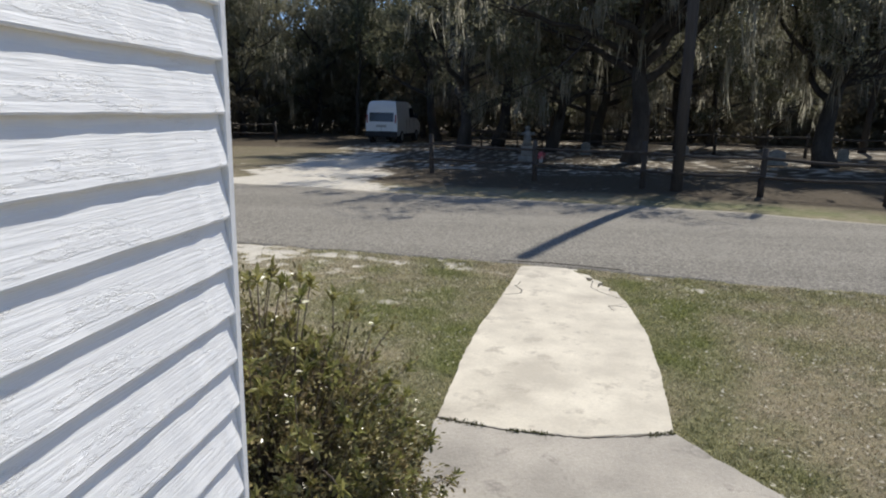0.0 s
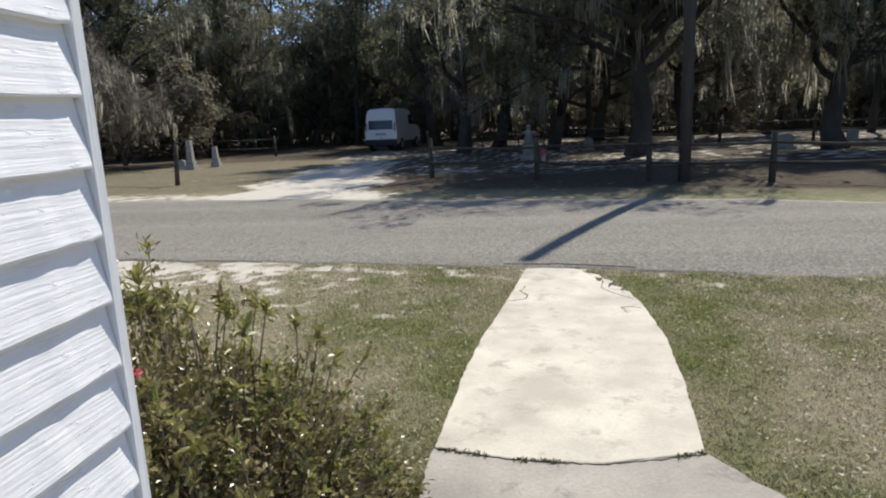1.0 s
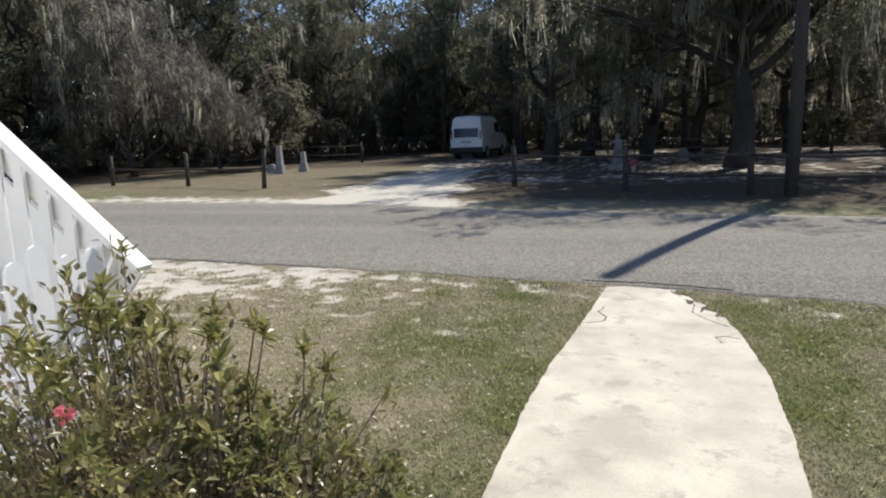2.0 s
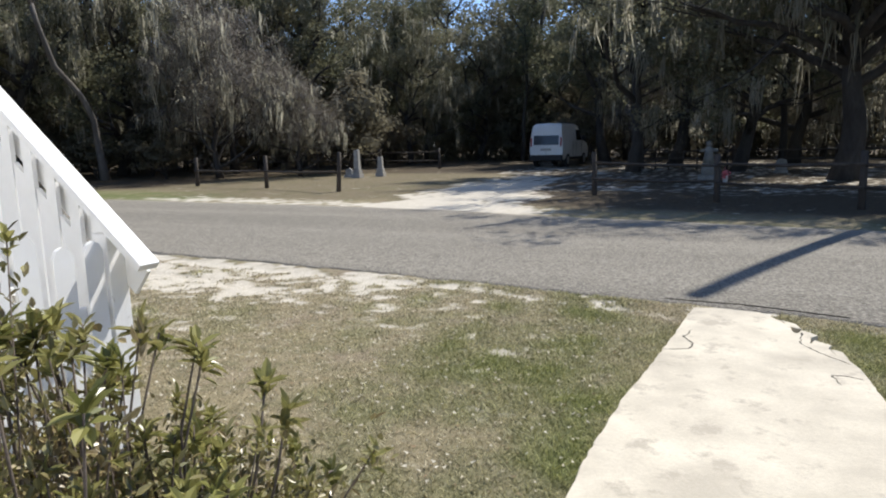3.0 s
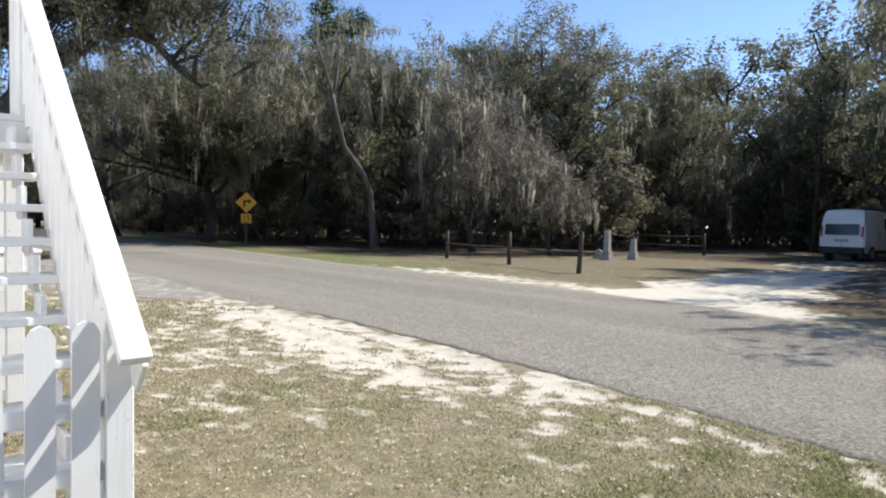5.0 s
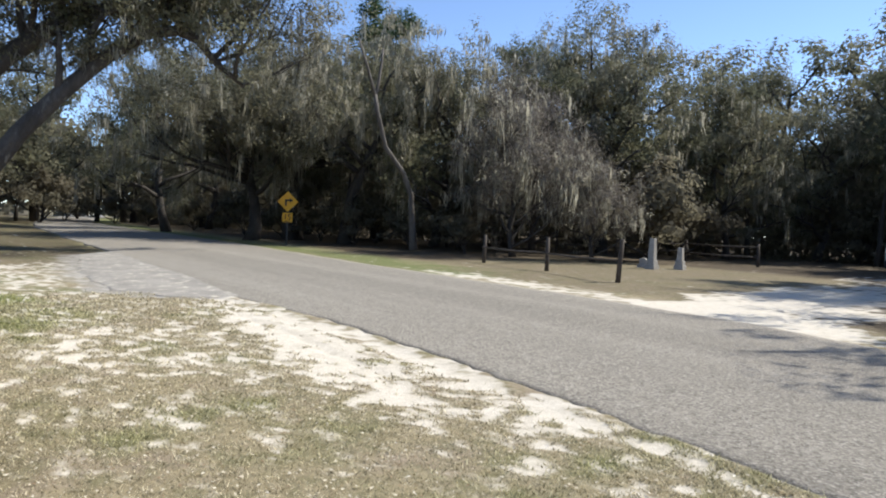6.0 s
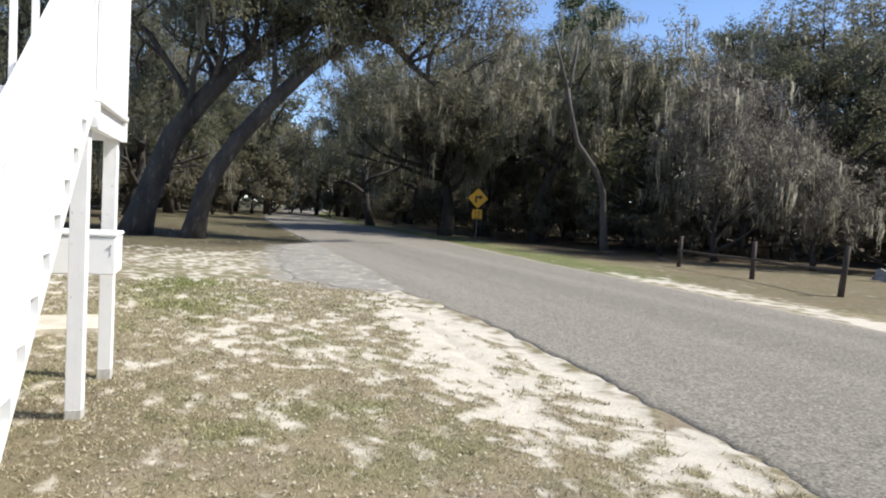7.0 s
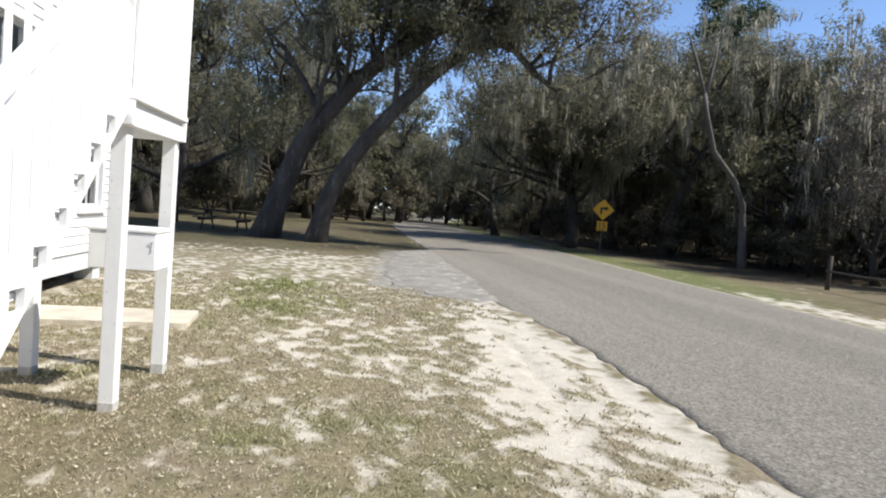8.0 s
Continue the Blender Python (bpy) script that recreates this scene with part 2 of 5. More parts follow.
def value_noise(x, y, cell, seed):
    """Smooth noise from 0 to 1 over the plan."""
    x, y = np.asarray(x, float) / cell, np.asarray(y, float) / cell
    i, j = np.floor(x).astype(np.int64), np.floor(y).astype(np.int64)
    u, v = x - i, y - j
    u, v = u * u * (3 - 2 * u), v * v * (3 - 2 * v)

    def h(a, b):
        n = (a * 374761393 + b * 668265263 + seed * 974711) & 0x7FFFFFFF
        n = ((n ^ (n >> 13)) * 1274126177) & 0x7FFFFFFF
        return ((n ^ (n >> 16)) & 0xFFFF) / 65535.0
    return (h(i, j) * (1 - u) + h(i + 1, j) * u) * (1 - v) + (h(i, j + 1) * (1 - u) + h(i + 1, j + 1) * u) * v


def fbm(x, y, cell, seed, octaves=4):
    out, amp, tot = 0.0, 1.0, 0.0
    for k in range(octaves):
        out = out + amp * value_noise(x, y, cell / 2 ** k, seed + k)
        tot += amp
        amp *= 0.55
    return out / tot

# ---- ground, road, paths ----
NEAR_X, NEAR_Y = [-140, -66, -47, -26, -20, -10.4, -7, -4.8, -3.5, -1.7, 0, 1.55, 3.06, 8, 20, 60, 140], [28, 12, 9.6, 8.5, 8.3, 7.68, 7.75, 7.6, 7.5, 7.33, 7.22, 6.85, 6.6, 5.7, 3.5, -4, -20]
FAR_X, FAR_Y = [-140, -66, -57, -28, -16, -9.7, -5, -2.85, 0.4, 3.3, 5.2, 9, 20, 60, 140], [34, 16.5, 16, 15.2, 14.25, 14.0, 13.6, 13.0, 12.5, 11.9, 11.1, 10.3, 8.2, 0.5, -16]


def near_edge(x):
    return np.interp(x, NEAR_X, NEAR_Y) + 0.15 * (fbm(x, 0 * x, 0.7, 5) - 0.5) + 0.3 * (fbm(x, 0 * x, 4.0, 6, 2) - 0.5) + 0.09 * (fbm(x, 0 * x + 4, 0.2, 8, 3) - 0.5)


def far_edge(x):
    return np.interp(x, FAR_X, FAR_Y) + 0.25 * (fbm(x, 0 * x + 9, 1.1, 7) - 0.5)


def apron_edge(x):
    """Near edge of the old asphalt pull-off that widens the road."""
    return np.interp(x, [-25, -22, -19.5, -16.5, -15.3, -13, -11.6, -10.9, -10.2, -9.5], [9.2, 7.95, 7.0, 6.42, 6.25, 6.28, 6.45, 6.85, 7.75, 9.0]) + 0.45 * (fbm(x, 0 * x + 7, 0.45, 17) - 0.5) + 0.4 * (fbm(x, 0 * x + 5, 2.5, 18, 2) - 0.5)


def ground_z(x, y):
    """A nearly flat lawn."""
    x, y = np.asarray(x, float), np.asarray(y, float)
    z = 0.003 * np.clip(y - 16, 0, 25) + 0.035 * (fbm(x, y, 2.2, 11) - 0.5) + 0.012 * (fbm(x, y, 0.35, 12, 2) - 0.5)
    bank = np.clip(1 - np.abs(y - near_edge(x) + 0.05) / 0.2, 0, 1) * np.clip((fbm(x, 0 * x + 3, 1.4, 15) - 0.40) / 0.15, 0, 1)
    z = z + 0.022 * bank + 0.017 * np.clip(1.3 - np.abs(y - near_edge(x) + 0.04) / 0.12, 0, 1)
    under = np.clip((np.minimum(y - np.minimum(near_edge(x), apron_edge(x)), far_edge(x) - y) - 0.07) / 0.15, 0, 1)
    return z - 0.06 * under - 0.012


def steps(*spans):
    out = []
    for a, b, s in spans:
        out += list(np.arange(a, b - s * 0.4, s))
    return np.array(out + [spans[-1][1]])


gx = steps((-420, -90, 30), (-90, -30, 2.0), (-30, -22, 0.5), (-22, -13, 0.12), (-13, 5, 0.07), (5, 14, 0.3), (14, 50, 2), (50, 420, 37))
gy = steps((-300, -30, 30), (-30, -6, 2.0), (-6, 1, 0.35), (1, 8.3, 0.06), (8.3, 12.5, 0.35), (12.5, 20, 0.13), (20, 40, 0.4), (40, 70, 2), (70, 420, 50))
GX, GY = np.meshgrid(gx, gy)
GX, GY = GX.ravel(), GY.ravel()
GZ = ground_z(GX, GY)
def cover(x, y):
    """What covers the soil at a place: bare sand with painted sun dapples, green grass, leaf litter with painted tree
    shade, gravel apron, patchiness.
    """
    ne, fe = near_edge(x), far_edge(x)
    coarse, fine, tiny = fbm(x, y, 1.3, 21), fbm(x * 0.8, y, 0.19, 22), fbm(x * 0.6, y, 0.085, 23, 2)
    patchy = 0.20 * coarse + 0.33 * fine + 0.47 * tiny
    verge = np.clip(1 - np.abs(y - ne + 0.25) / 0.6, 0, 1) * np.clip((0.2 - x) / 3.0, 0.38, 1) * np.clip((x + 20) / 3, 0, 1)
    lane = ne - 0.85 - 0.22 * np.sin((x + 6) * 0.55)
    track = np.clip(1 - np.abs(y - lane) / 0.86, 0, 1) * np.clip((x + 9.4) / 1.0, 0, 1) * np.clip((-2.8 - x) / 3.0, 0, 1)
    rut = np.clip(1 - np.abs(y - lane - 0.1 * np.sin(x)) / 0.10, 0, 1) * np.clip((x + 9) / 1, 0, 1) * np.clip((-3.5 - x) / 2, 0, 1)
    worn = np.clip((-1.8 - x) / 4.0, 0, 1) * np.clip((x + 20) / 3, 0, 1)
    bare_end = np.exp(-((x + 9.0) / 1.6) ** 2 - ((y - 7.0) / 0.5) ** 2)
    near_oaks = np.exp(-((x + 14.5) / 4.5) ** 2 - ((y - 5.2) / 1.1) ** 2)
    worn_edge = np.clip((y - ne + 2.3) / 1.7, 0, 1) * np.clip((-0.4 - x) / 2.5, 0, 1) * np.clip((x + 10) / 2, 0, 1)
    lift = np.maximum.reduce([0.20 * worn_edge, 0.32 * verge, 0.40 * track ** 0.6, 0.165 * worn, 0.33 * bare_end, 0.30 * np.exp(-((x - 0.2) / 0.5) ** 2 - ((y - 7.08) / 0.15) ** 2), 0.17 * near_oaks])
    raw = (patchy - (0.645 - lift)) * (y < ne + 0.3) - 0.5 * (y >= ne + 0.3)
    raw = raw - 0.2 * np.clip(1.5 - y, 0, 1)
    dirt = np.exp(-((x + 4.7) / 1.5) ** 2 - ((y - 3.5) / 1.0) ** 2) * (y < ne)
    raw = raw - 0.10 * dirt
    sand = np.clip(raw / 0.16, 0, 1)
    shoulder = np.clip(1 - np.abs(y - fe - 0.6) / 1.15, 0, 1) * np.clip((x + 17) / 4, 0, 1) * np.clip((-2.0 - x) / 1.2, 0, 1)
    # sandy drive, narrowed and faded out where tree shade darkens it
    mid = -5.35 - (y - 14) * 0.13
    drive = np.clip(1 - np.abs(x - mid) / (1.9 - 0.04 * (y - 14)) + 0.9 * (coarse - 0.5), 0, 1) * (y > fe) * np.clip((22.5 - y) / 5, 0.16, 1) * (y < 36)
    # white sand patches that stand in for sun dapples under the trees
    sun_dapple = np.clip((y - 17.5) / 2, 0, 1) * np.clip((x + 8.0) / 3, 0, 1) * np.clip((42 - y) / 8, 0, 1)
    raw = np.where(y > fe - 0.3, patchy - (0.64 - 0.29 * shoulder - 0.5 * np.sqrt(drive) - 0.13 * sun_dapple), raw)
    sand = np.where(y > fe - 0.3, np.clip(raw / 0.08, 0, 1), sand)
    apron = np.clip(1 - np.abs(y - apron_edge(x) + 0.1) / 0.5 + 1.6 * (fine - 0.5), 0, 1) * (x < -10.3) * (x > -21) * 0.8 * (y < ne + 0.3)
    # leaf litter across the road; its dark brown also paints the tree shade
    litter_shade = np.clip((y - fe - 0.9 + 1.6 * (coarse - 0.5)) / 1.2, 0, 1)
    brown_lawn = np.clip((x + 19) / 1.5, 0, 1) * np.clip((-6.5 - x) / 1.0, 0, 1) * np.clip((28 - y) / 1.5, 0, 1)
    litter_shade = np.clip(litter_shade * (1 - 0.55 * brown_lawn), 0, 1)
    litter_shade = litter_shade * (1 - np.clip((fe + 3.6 - y) / 1.5, 0, 1) * np.clip((-13 - x) / 3, 0, 1))
    # shade below the leaning oaks, painted as extra dark brown litter
    litter_shade = np.maximum(litter_shade, np.clip((-15.5 - x) / 4, 0, 1) * (y < ne) * (0.4 + 0.7 * coarse))
    litter_shade = np.maximum(litter_shade, 0.42 * dirt * (0.35 + 0.9 * coarse))
    green = -0.10 + 0.20 * np.clip((x + 3.5) / 2, 0, 1) + 1.2 * (fbm(x, y, 1.1, 31) - 0.5) + 1.3 * (fbm(x, y, 0.35, 32) - 0.5) + (0.38 * np.exp(-((x - 0.85) / 0.45) ** 2) + 0.34 * np.exp(-((x + 0.8) / 0.4) ** 2)) * (y < 6.7) * (y > 2) + 0.55 * np.exp(-((x + 1.45) ** 2 + (y - 5.3) ** 2) / 0.5) + 0.85 * np.exp(-((x + 10.5) / 3.2) ** 2 - ((y - 4.3) / 1.0) ** 2)
    green = green + 0.1 * brown_lawn * (y > fe) + 0.7 * np.clip((-16 - x) / 4, 0, 1) * (y < ne)
    green = np.clip(green + 0.6 * np.clip(1 - np.abs(y - fe - 0.9) / 0.9, 0, 1) * ((x < -12) | (x > 2)) + 0.7 * np.clip((fe + 3.4 - y) / 1.2, 0, 1) * (y > fe - 0.2) * np.clip((-11 - x) / 3, 0, 1), 0, 1)
    return np.clip(sand, 0, 1), green, litter_shade, np.clip(apron, 0, 1), patchy, np.clip(0.5 + raw / 0.5, 0, 1), rut * (y < ne)


sand, green, litter_shade, apron, patchy, bare, rut = cover(GX, GY)
GZ = GZ - 0.03 * rut - 0.008 * sand * (GY < 8.4)
nx, ny = len(gx), len(gy)
idx = np.arange(nx * ny).reshape(ny, nx)
quads = np.stack([idx[:-1, :-1], idx[:-1, 1:], idx[1:, 1:], idx[1:, :-1]], -1).reshape(-1, 4)
me = mesh_from("ground", np.stack([GX, GY, GZ], 1), quads, smooth=True)
for nm, vals in (("cover", (bare, green, litter_shade)), ("cover_more", (apron, patchy, patchy))):
    att = me.color_attributes.new(nm, "FLOAT_COLOR", "POINT")
    att.data.foreach_set("color", np.stack([*vals, np.ones(nx * ny)], 1).astype(np.float32).ravel())


def ground_material():
    m, n, l, b = shader("lawn_sand_litter_and_shade")
    a, a2 = n.new("ShaderNodeVertexColor"), n.new("ShaderNodeVertexColor")
    a.layer_name, a2.layer_name = "cover", "cover_more"
    s, s2 = n.new("ShaderNodeSeparateColor"), n.new("ShaderNodeSeparateColor")
    l.new(a.outputs["Color"], s.inputs[0]), l.new(a2.outputs["Color"], s2.inputs[0])
    f1, f2, f3 = (noise_node(n, l, sc, 8, 0.7, coords="World") for sc in (1.4, 9.0, 55.0))
    f5 = noise_node(n, l, 6.5, 8, 0.8, (1, 1.6, 1), "World")
    f4 = noise_node(n, l, 3.3, 8, 0.75, coords="World")
    dry = mix(n, l, ramp(n, l, f2, 0.35, 0.65, 0, 1), (0.195, 0.165, 0.098), (0.335, 0.285, 0.18))
    grn = mix(n, l, ramp(n, l, f2, 0.35, 0.65, 0, 1), (0.10, 0.12, 0.042), (0.185, 0.20, 0.085))
    dry = mix(n, l, ramp(n, l, f1, 0.50, 0.62, 0, 0.75), dry, (0.29, 0.235, 0.175))
    dry = mix(n, l, ramp(n, l, f4, 0.50, 0.60, 0, 0.6), dry, (0.15, 0.145, 0.075))
    dry = mix(n, l, ramp(n, l, f5, 0.56, 0.66, 0, 0.7), dry, (0.46, 0.41, 0.32))
    col = mix(n, l, s.outputs[1], dry, grn)
    col = mix(n, l, ramp(n, l, f3, 0.48, 0.7, 0, 0.45), col, (0.13, 0.11, 0.068))
    # litter brown, darkened to stand in for the dappled shade
    shady_litter = mix(n, l, ramp(n, l, f2, 0.35, 0.65, 0, 1), (0.06, 0.046, 0.03), (0.13, 0.102, 0.066))
    shady_litter = mix(n, l, ramp(n, l, f3, 0.45, 0.65, 0, 0.8), shady_litter, (0.045, 0.034, 0.024))
    col = mix(n, l, s.outputs[2], col, shady_litter)
    snd = mix(n, l, ramp(n, l, f2, 0.3, 0.7, 0, 1), (0.72, 0.67, 0.58), (0.58, 0.535, 0.45))
    snd = mix(n, l, ramp(n, l, f3, 0.5, 0.7, 0, 0.6), snd, (0.34, 0.29, 0.21))
    snd = mix(n, l, ramp(n, l, f4, 0.49, 0.62, 0, 0.42), snd, (0.46, 0.41, 0.325))
    wobble = n.new("ShaderNodeMath")
    wobble.operation = "MULTIPLY_ADD"
    l.new(f2, wobble.inputs[0]), l.new(s.outputs[0], wobble.inputs[2])
    wobble.inputs[1].default_value = 0.50
    wobble2 = n.new("ShaderNodeMath")
    wobble2.operation = "MULTIPLY_ADD"
    l.new(f3, wobble2.inputs[0]), l.new(wobble.outputs[0], wobble2.inputs[2])
    wobble2.inputs[1].default_value = 0.45
    col = mix(n, l, ramp(n, l, wobble2.outputs[0], 0.97, 1.26, 0, 0.92), col, snd)
    grv = mix(n, l, ramp(n, l, f3, 0.35, 0.65, 0, 1), (0.20, 0.19, 0.175), (0.40, 0.38, 0.34))
    col = mix(n, l, s2.outputs[0], col, grv)
    l.new(col, b.inputs["Base Color"])
    b.inputs["Roughness"].default_value, b.inputs["Specular IOR Level"].default_value = 0.95, 0.2
    bump(n, l, b, f3, 0.7, 0.02)
    return m


def asphalt_material():
    m, n, l, b = shader("worn_grey_asphalt")
    f1, f2 = noise_node(n, l, 0.6, 6, 0.6, (0.05, 1.3, 1), "World"), noise_node(n, l, 5.0, 6, 0.7, coords="World")
    f3, f4 = noise_node(n, l, 27, 8, 0.85, coords="World"), noise_node(n, l, 60, 3, 0.7, coords="World")
    a, s = n.new("ShaderNodeVertexColor"), n.new("ShaderNodeSeparateColor")
    a.layer_name = "edge"
    l.new(a.outputs["Color"], s.inputs[0])
    col = mix(n, l, ramp(n, l, f1, 0.35, 0.65, 0, 1), (0.20, 0.184, 0.155), (0.28, 0.258, 0.218))
    col = mix(n, l, ramp(n, l, f2, 0.45, 0.75, 0, 0.5), col, (0.15, 0.138, 0.115))
    col = mix(n, l, ramp(n, l, f3, 0.50, 0.60, 0, 0.7), col, (0.37, 0.34, 0.285))
    col = mix(n, l, ramp(n, l, f3, 0.48, 0.38, 0, 0.7), col, (0.075, 0.069, 0.062))
    col = mix(n, l, ramp(n, l, f4, 0.58, 0.70, 0, 0.7), col, (0.50, 0.465, 0.40))
    chips = n.new("ShaderNodeTexVoronoi")
    chips.inputs["Scale"].default_value = 62.0
    place = n.new("ShaderNodeNewGeometry")
    l.new(place.outputs["Position"], chips.inputs["Vector"])
    tone = n.new("ShaderNodeSeparateColor")
    l.new(chips.outputs["Color"], tone.inputs[0])
    col = mix(n, l, ramp(n, l, tone.outputs[0], 0.74, 1.0, 0, 0.5), col, (0.50, 0.465, 0.41))
    col = mix(n, l, ramp(n, l, tone.outputs[1], 0.64, 1.0, 0, 0.62), col, (0.085, 0.078, 0.07))
    dust = n.new("ShaderNodeMath")
    dust.operation = "MULTIPLY_ADD"
    dust.inputs[1].default_value = 0.9
    l.new(f3, dust.inputs[0]), l.new(s.outputs[0], dust.inputs[2])
    col = mix(n, l, ramp(n, l, dust.outputs[0], 0.95, 1.35, 0, 0.8), col, (0.46, 0.42, 0.35))
    l.new(col, b.inputs["Base Color"])
    b.inputs["Roughness"].default_value, b.inputs["Specular IOR Level"].default_value = 0.95, 0.12
    bump(n, l, b, f3, 0.9, 0.012)
    return m


M_GROUND, M_ROAD = ground_material(), asphalt_material()
me.materials.append(M_GROUND)
tagged(new("ground", me), "patchy dry lawn with sand, leaf litter and painted tree shade and dapples", "ground", kind="structure")

# the road: a crowned asphalt sheet with a broken edge
rx = steps((-140, -40, 3), (-40, -14, 0.4), (-14, 5, 0.06), (5, 20, 0.3), (20, 140, 4))
rn, rf = near_edge(rx), far_edge(rx)
cross = np.array([0, 0.0015, 0.02, 0.06, 0.1, 0.25, 0.4, 0.5, 0.6, 0.75, 0.9, 0.98, 0.9985, 1.0])
lift = np.array([-0.06, -0.002, 0.002, 0.008, 0.012, 0.03, 0.04, 0.042, 0.04, 0.03, 0.012, 0.002, -0.004, -0.06])
RX = np.repeat(rx[:, None], len(cross), 1)
RY = rn[:, None] + (rf - rn)[:, None] * cross[None]
RZ = lift[None] + 0.004 + 0 * RX + 0.008 * (fbm(RX, RY, 1.5, 41, 2) - 0.5)
nr = len(cross)
idx = np.arange(len(rx) * nr).reshape(len(rx), nr)
quads = np.stack([idx[:-1, :-1], idx[1:, :-1], idx[1:, 1:], idx[:-1, 1:]], -1).reshape(-1, 4)
road_me = mesh_from("road", np.stack([RX.ravel(), RY.ravel(), RZ.ravel()], 1), quads, M_ROAD, True)
edge_near, edge_far = np.clip(1 - (RY - rn[:, None]) / 0.45, 0, 1), np.clip(1 - (rf[:, None] - RY) / 0.8, 0, 1)
dusty = (np.maximum(edge_near * np.clip(0.35 + 1.2 * (fbm(RX, RY, 1.2, 43) - 0.4), 0, 1), edge_far * 0.8) + 0 * RX).ravel()
att = road_me.color_attributes.new("edge", "FLOAT_COLOR", "POINT")
att.data.foreach_set("color", np.stack([dusty, dusty, dusty, np.ones(len(dusty))], 1).astype(np.float32).ravel())
tagged(new("road", road_me), "worn grey asphalt road with a broken edge", "road", kind="structure")


# the pull-off: an older, paler strip of asphalt with a crumbled edge
ax_ = steps((-22.0, -10.25, 0.07))
an, af = apron_edge(ax_), near_edge(ax_) + 0.12
keep = an < af - 0.05
ax_, an, af = ax_[keep], an[keep], af[keep]
cross_a = np.array([0, 0.004, 0.05, 0.3, 0.6, 1.0])
AX = np.repeat(ax_[:, None], 6, 1)
AY = an[:, None] + (af - an)[:, None] * cross_a[None]
AZ_ = np.array([-0.026, -0.016, -0.011, -0.002, 0.004, 0.009])[None] + 0.01 * (fbm(AX, AY, 0.8, 47, 3) - 0.5)
idx = np.arange(len(ax_) * 6).reshape(len(ax_), 6)
quads = np.stack([idx[:-1, :-1], idx[1:, :-1], idx[1:, 1:], idx[:-1, 1:]], -1).reshape(-1, 4)
M_OLD_ROAD = surface("pale_crumbling_asphalt", (0.27, 0.254, 0.226), (0.38, 0.355, 0.312), 1.6, 0.95, 45, 0.8, 0.012, stain=((0.52, 0.48, 0.40), 0.54), coords="World", spec=0.15)
tagged(new("road_pull_off", mesh_from("road_pull_off", np.stack([AX.ravel(), AY.ravel(), AZ_.ravel()], 1), quads, M_OLD_ROAD, True)), "pale crumbling asphalt pull-off beside the road", "road", kind="structure")


def slab(name, outline, z0, z1, material, rag, seed, label):
    """A cast slab with a chipped, slightly rounded rim."""
    pts = []
    rng = random.Random(seed)
    for (ax, ay), (bx, by) in zip(outline, outline[1:] + outline[:1]):
        n = max(2, int(math.hypot(bx - ax, by - ay) / 0.05))
        for k in range(n):
            f = k / n
            pts.append((ax + (bx - ax) * f + rng.uniform(-rag, rag), ay + (by - ay) * f + rng.uniform(-rag, rag)))
    cx, cy = sum(p[0] for p in pts) / len(pts), sum(p[1] for p in pts) / len(pts)
    n = len(pts)
    verts = [(x, y, z0) for x, y in pts] + [(x, y, z1 - 0.003) for x, y in pts]
    inner = []
    for x, y in pts:
        d = math.hypot(cx - x, cy - y)
        inner.append((x + (cx - x) / d * 0.006, y + (cy - y) / d * 0.006, z1))
    verts += inner
    faces = []
    for r in (0, 1):
        faces += [(r * n + k, r * n + (k + 1) % n, (r + 1) * n + (k + 1) % n, (r + 1) * n + k) for k in range(n)]
    faces.append(tuple(range(2 * n, 3 * n)))
    return tagged(new(name, mesh_from(name, verts, faces, material)), label, "path", kind="structure")


slab("walkway", [(-0.64, 3.41), (-0.3, 3.33), (0.1, 3.31), (0.55, 3.44), (0.63, 4.2), (0.675, 4.95), (0.645, 5.75), (0.60, 5.98), (0.55, 6.02), (0.53, 6.16), (0.44, 6.22), (0.46, 6.36), (0.37, 6.44), (0.36, 6.62), (0.28, 6.78), (0.2, 6.92), (-0.1, 6.97), (-0.27, 6.93), (-0.36, 6.2), (-0.46, 5.45), (-0.54, 4.95), (-0.60, 4.3)],
     -0.06, 0.036, M_CONCRETE, 0.0045, 3, "pale cream worn concrete walkway slab")
slab("walkway_apron", [(-0.66, 0.0), (-0.65, 3.405), (-0.3, 3.328), (0.1, 3.308), (0.55, 3.436), (0.69, 3.22), (0.9, 2.93), (1.2, 2.4), (1.45, 1.4), (1.5, 0.0)],
     -0.06, 0.034, M_CONCRETE_OLD, 0.006, 4, "grey stained concrete apron beside the house")
slab("concrete_pad", [(-7.08, 2.15), (-7.22, 3.72), (-7.97, 3.70), (-7.85, 2.15)], -0.05, 0.045, M_CONCRETE, 0.008, 5, "pale concrete pad on the lawn")


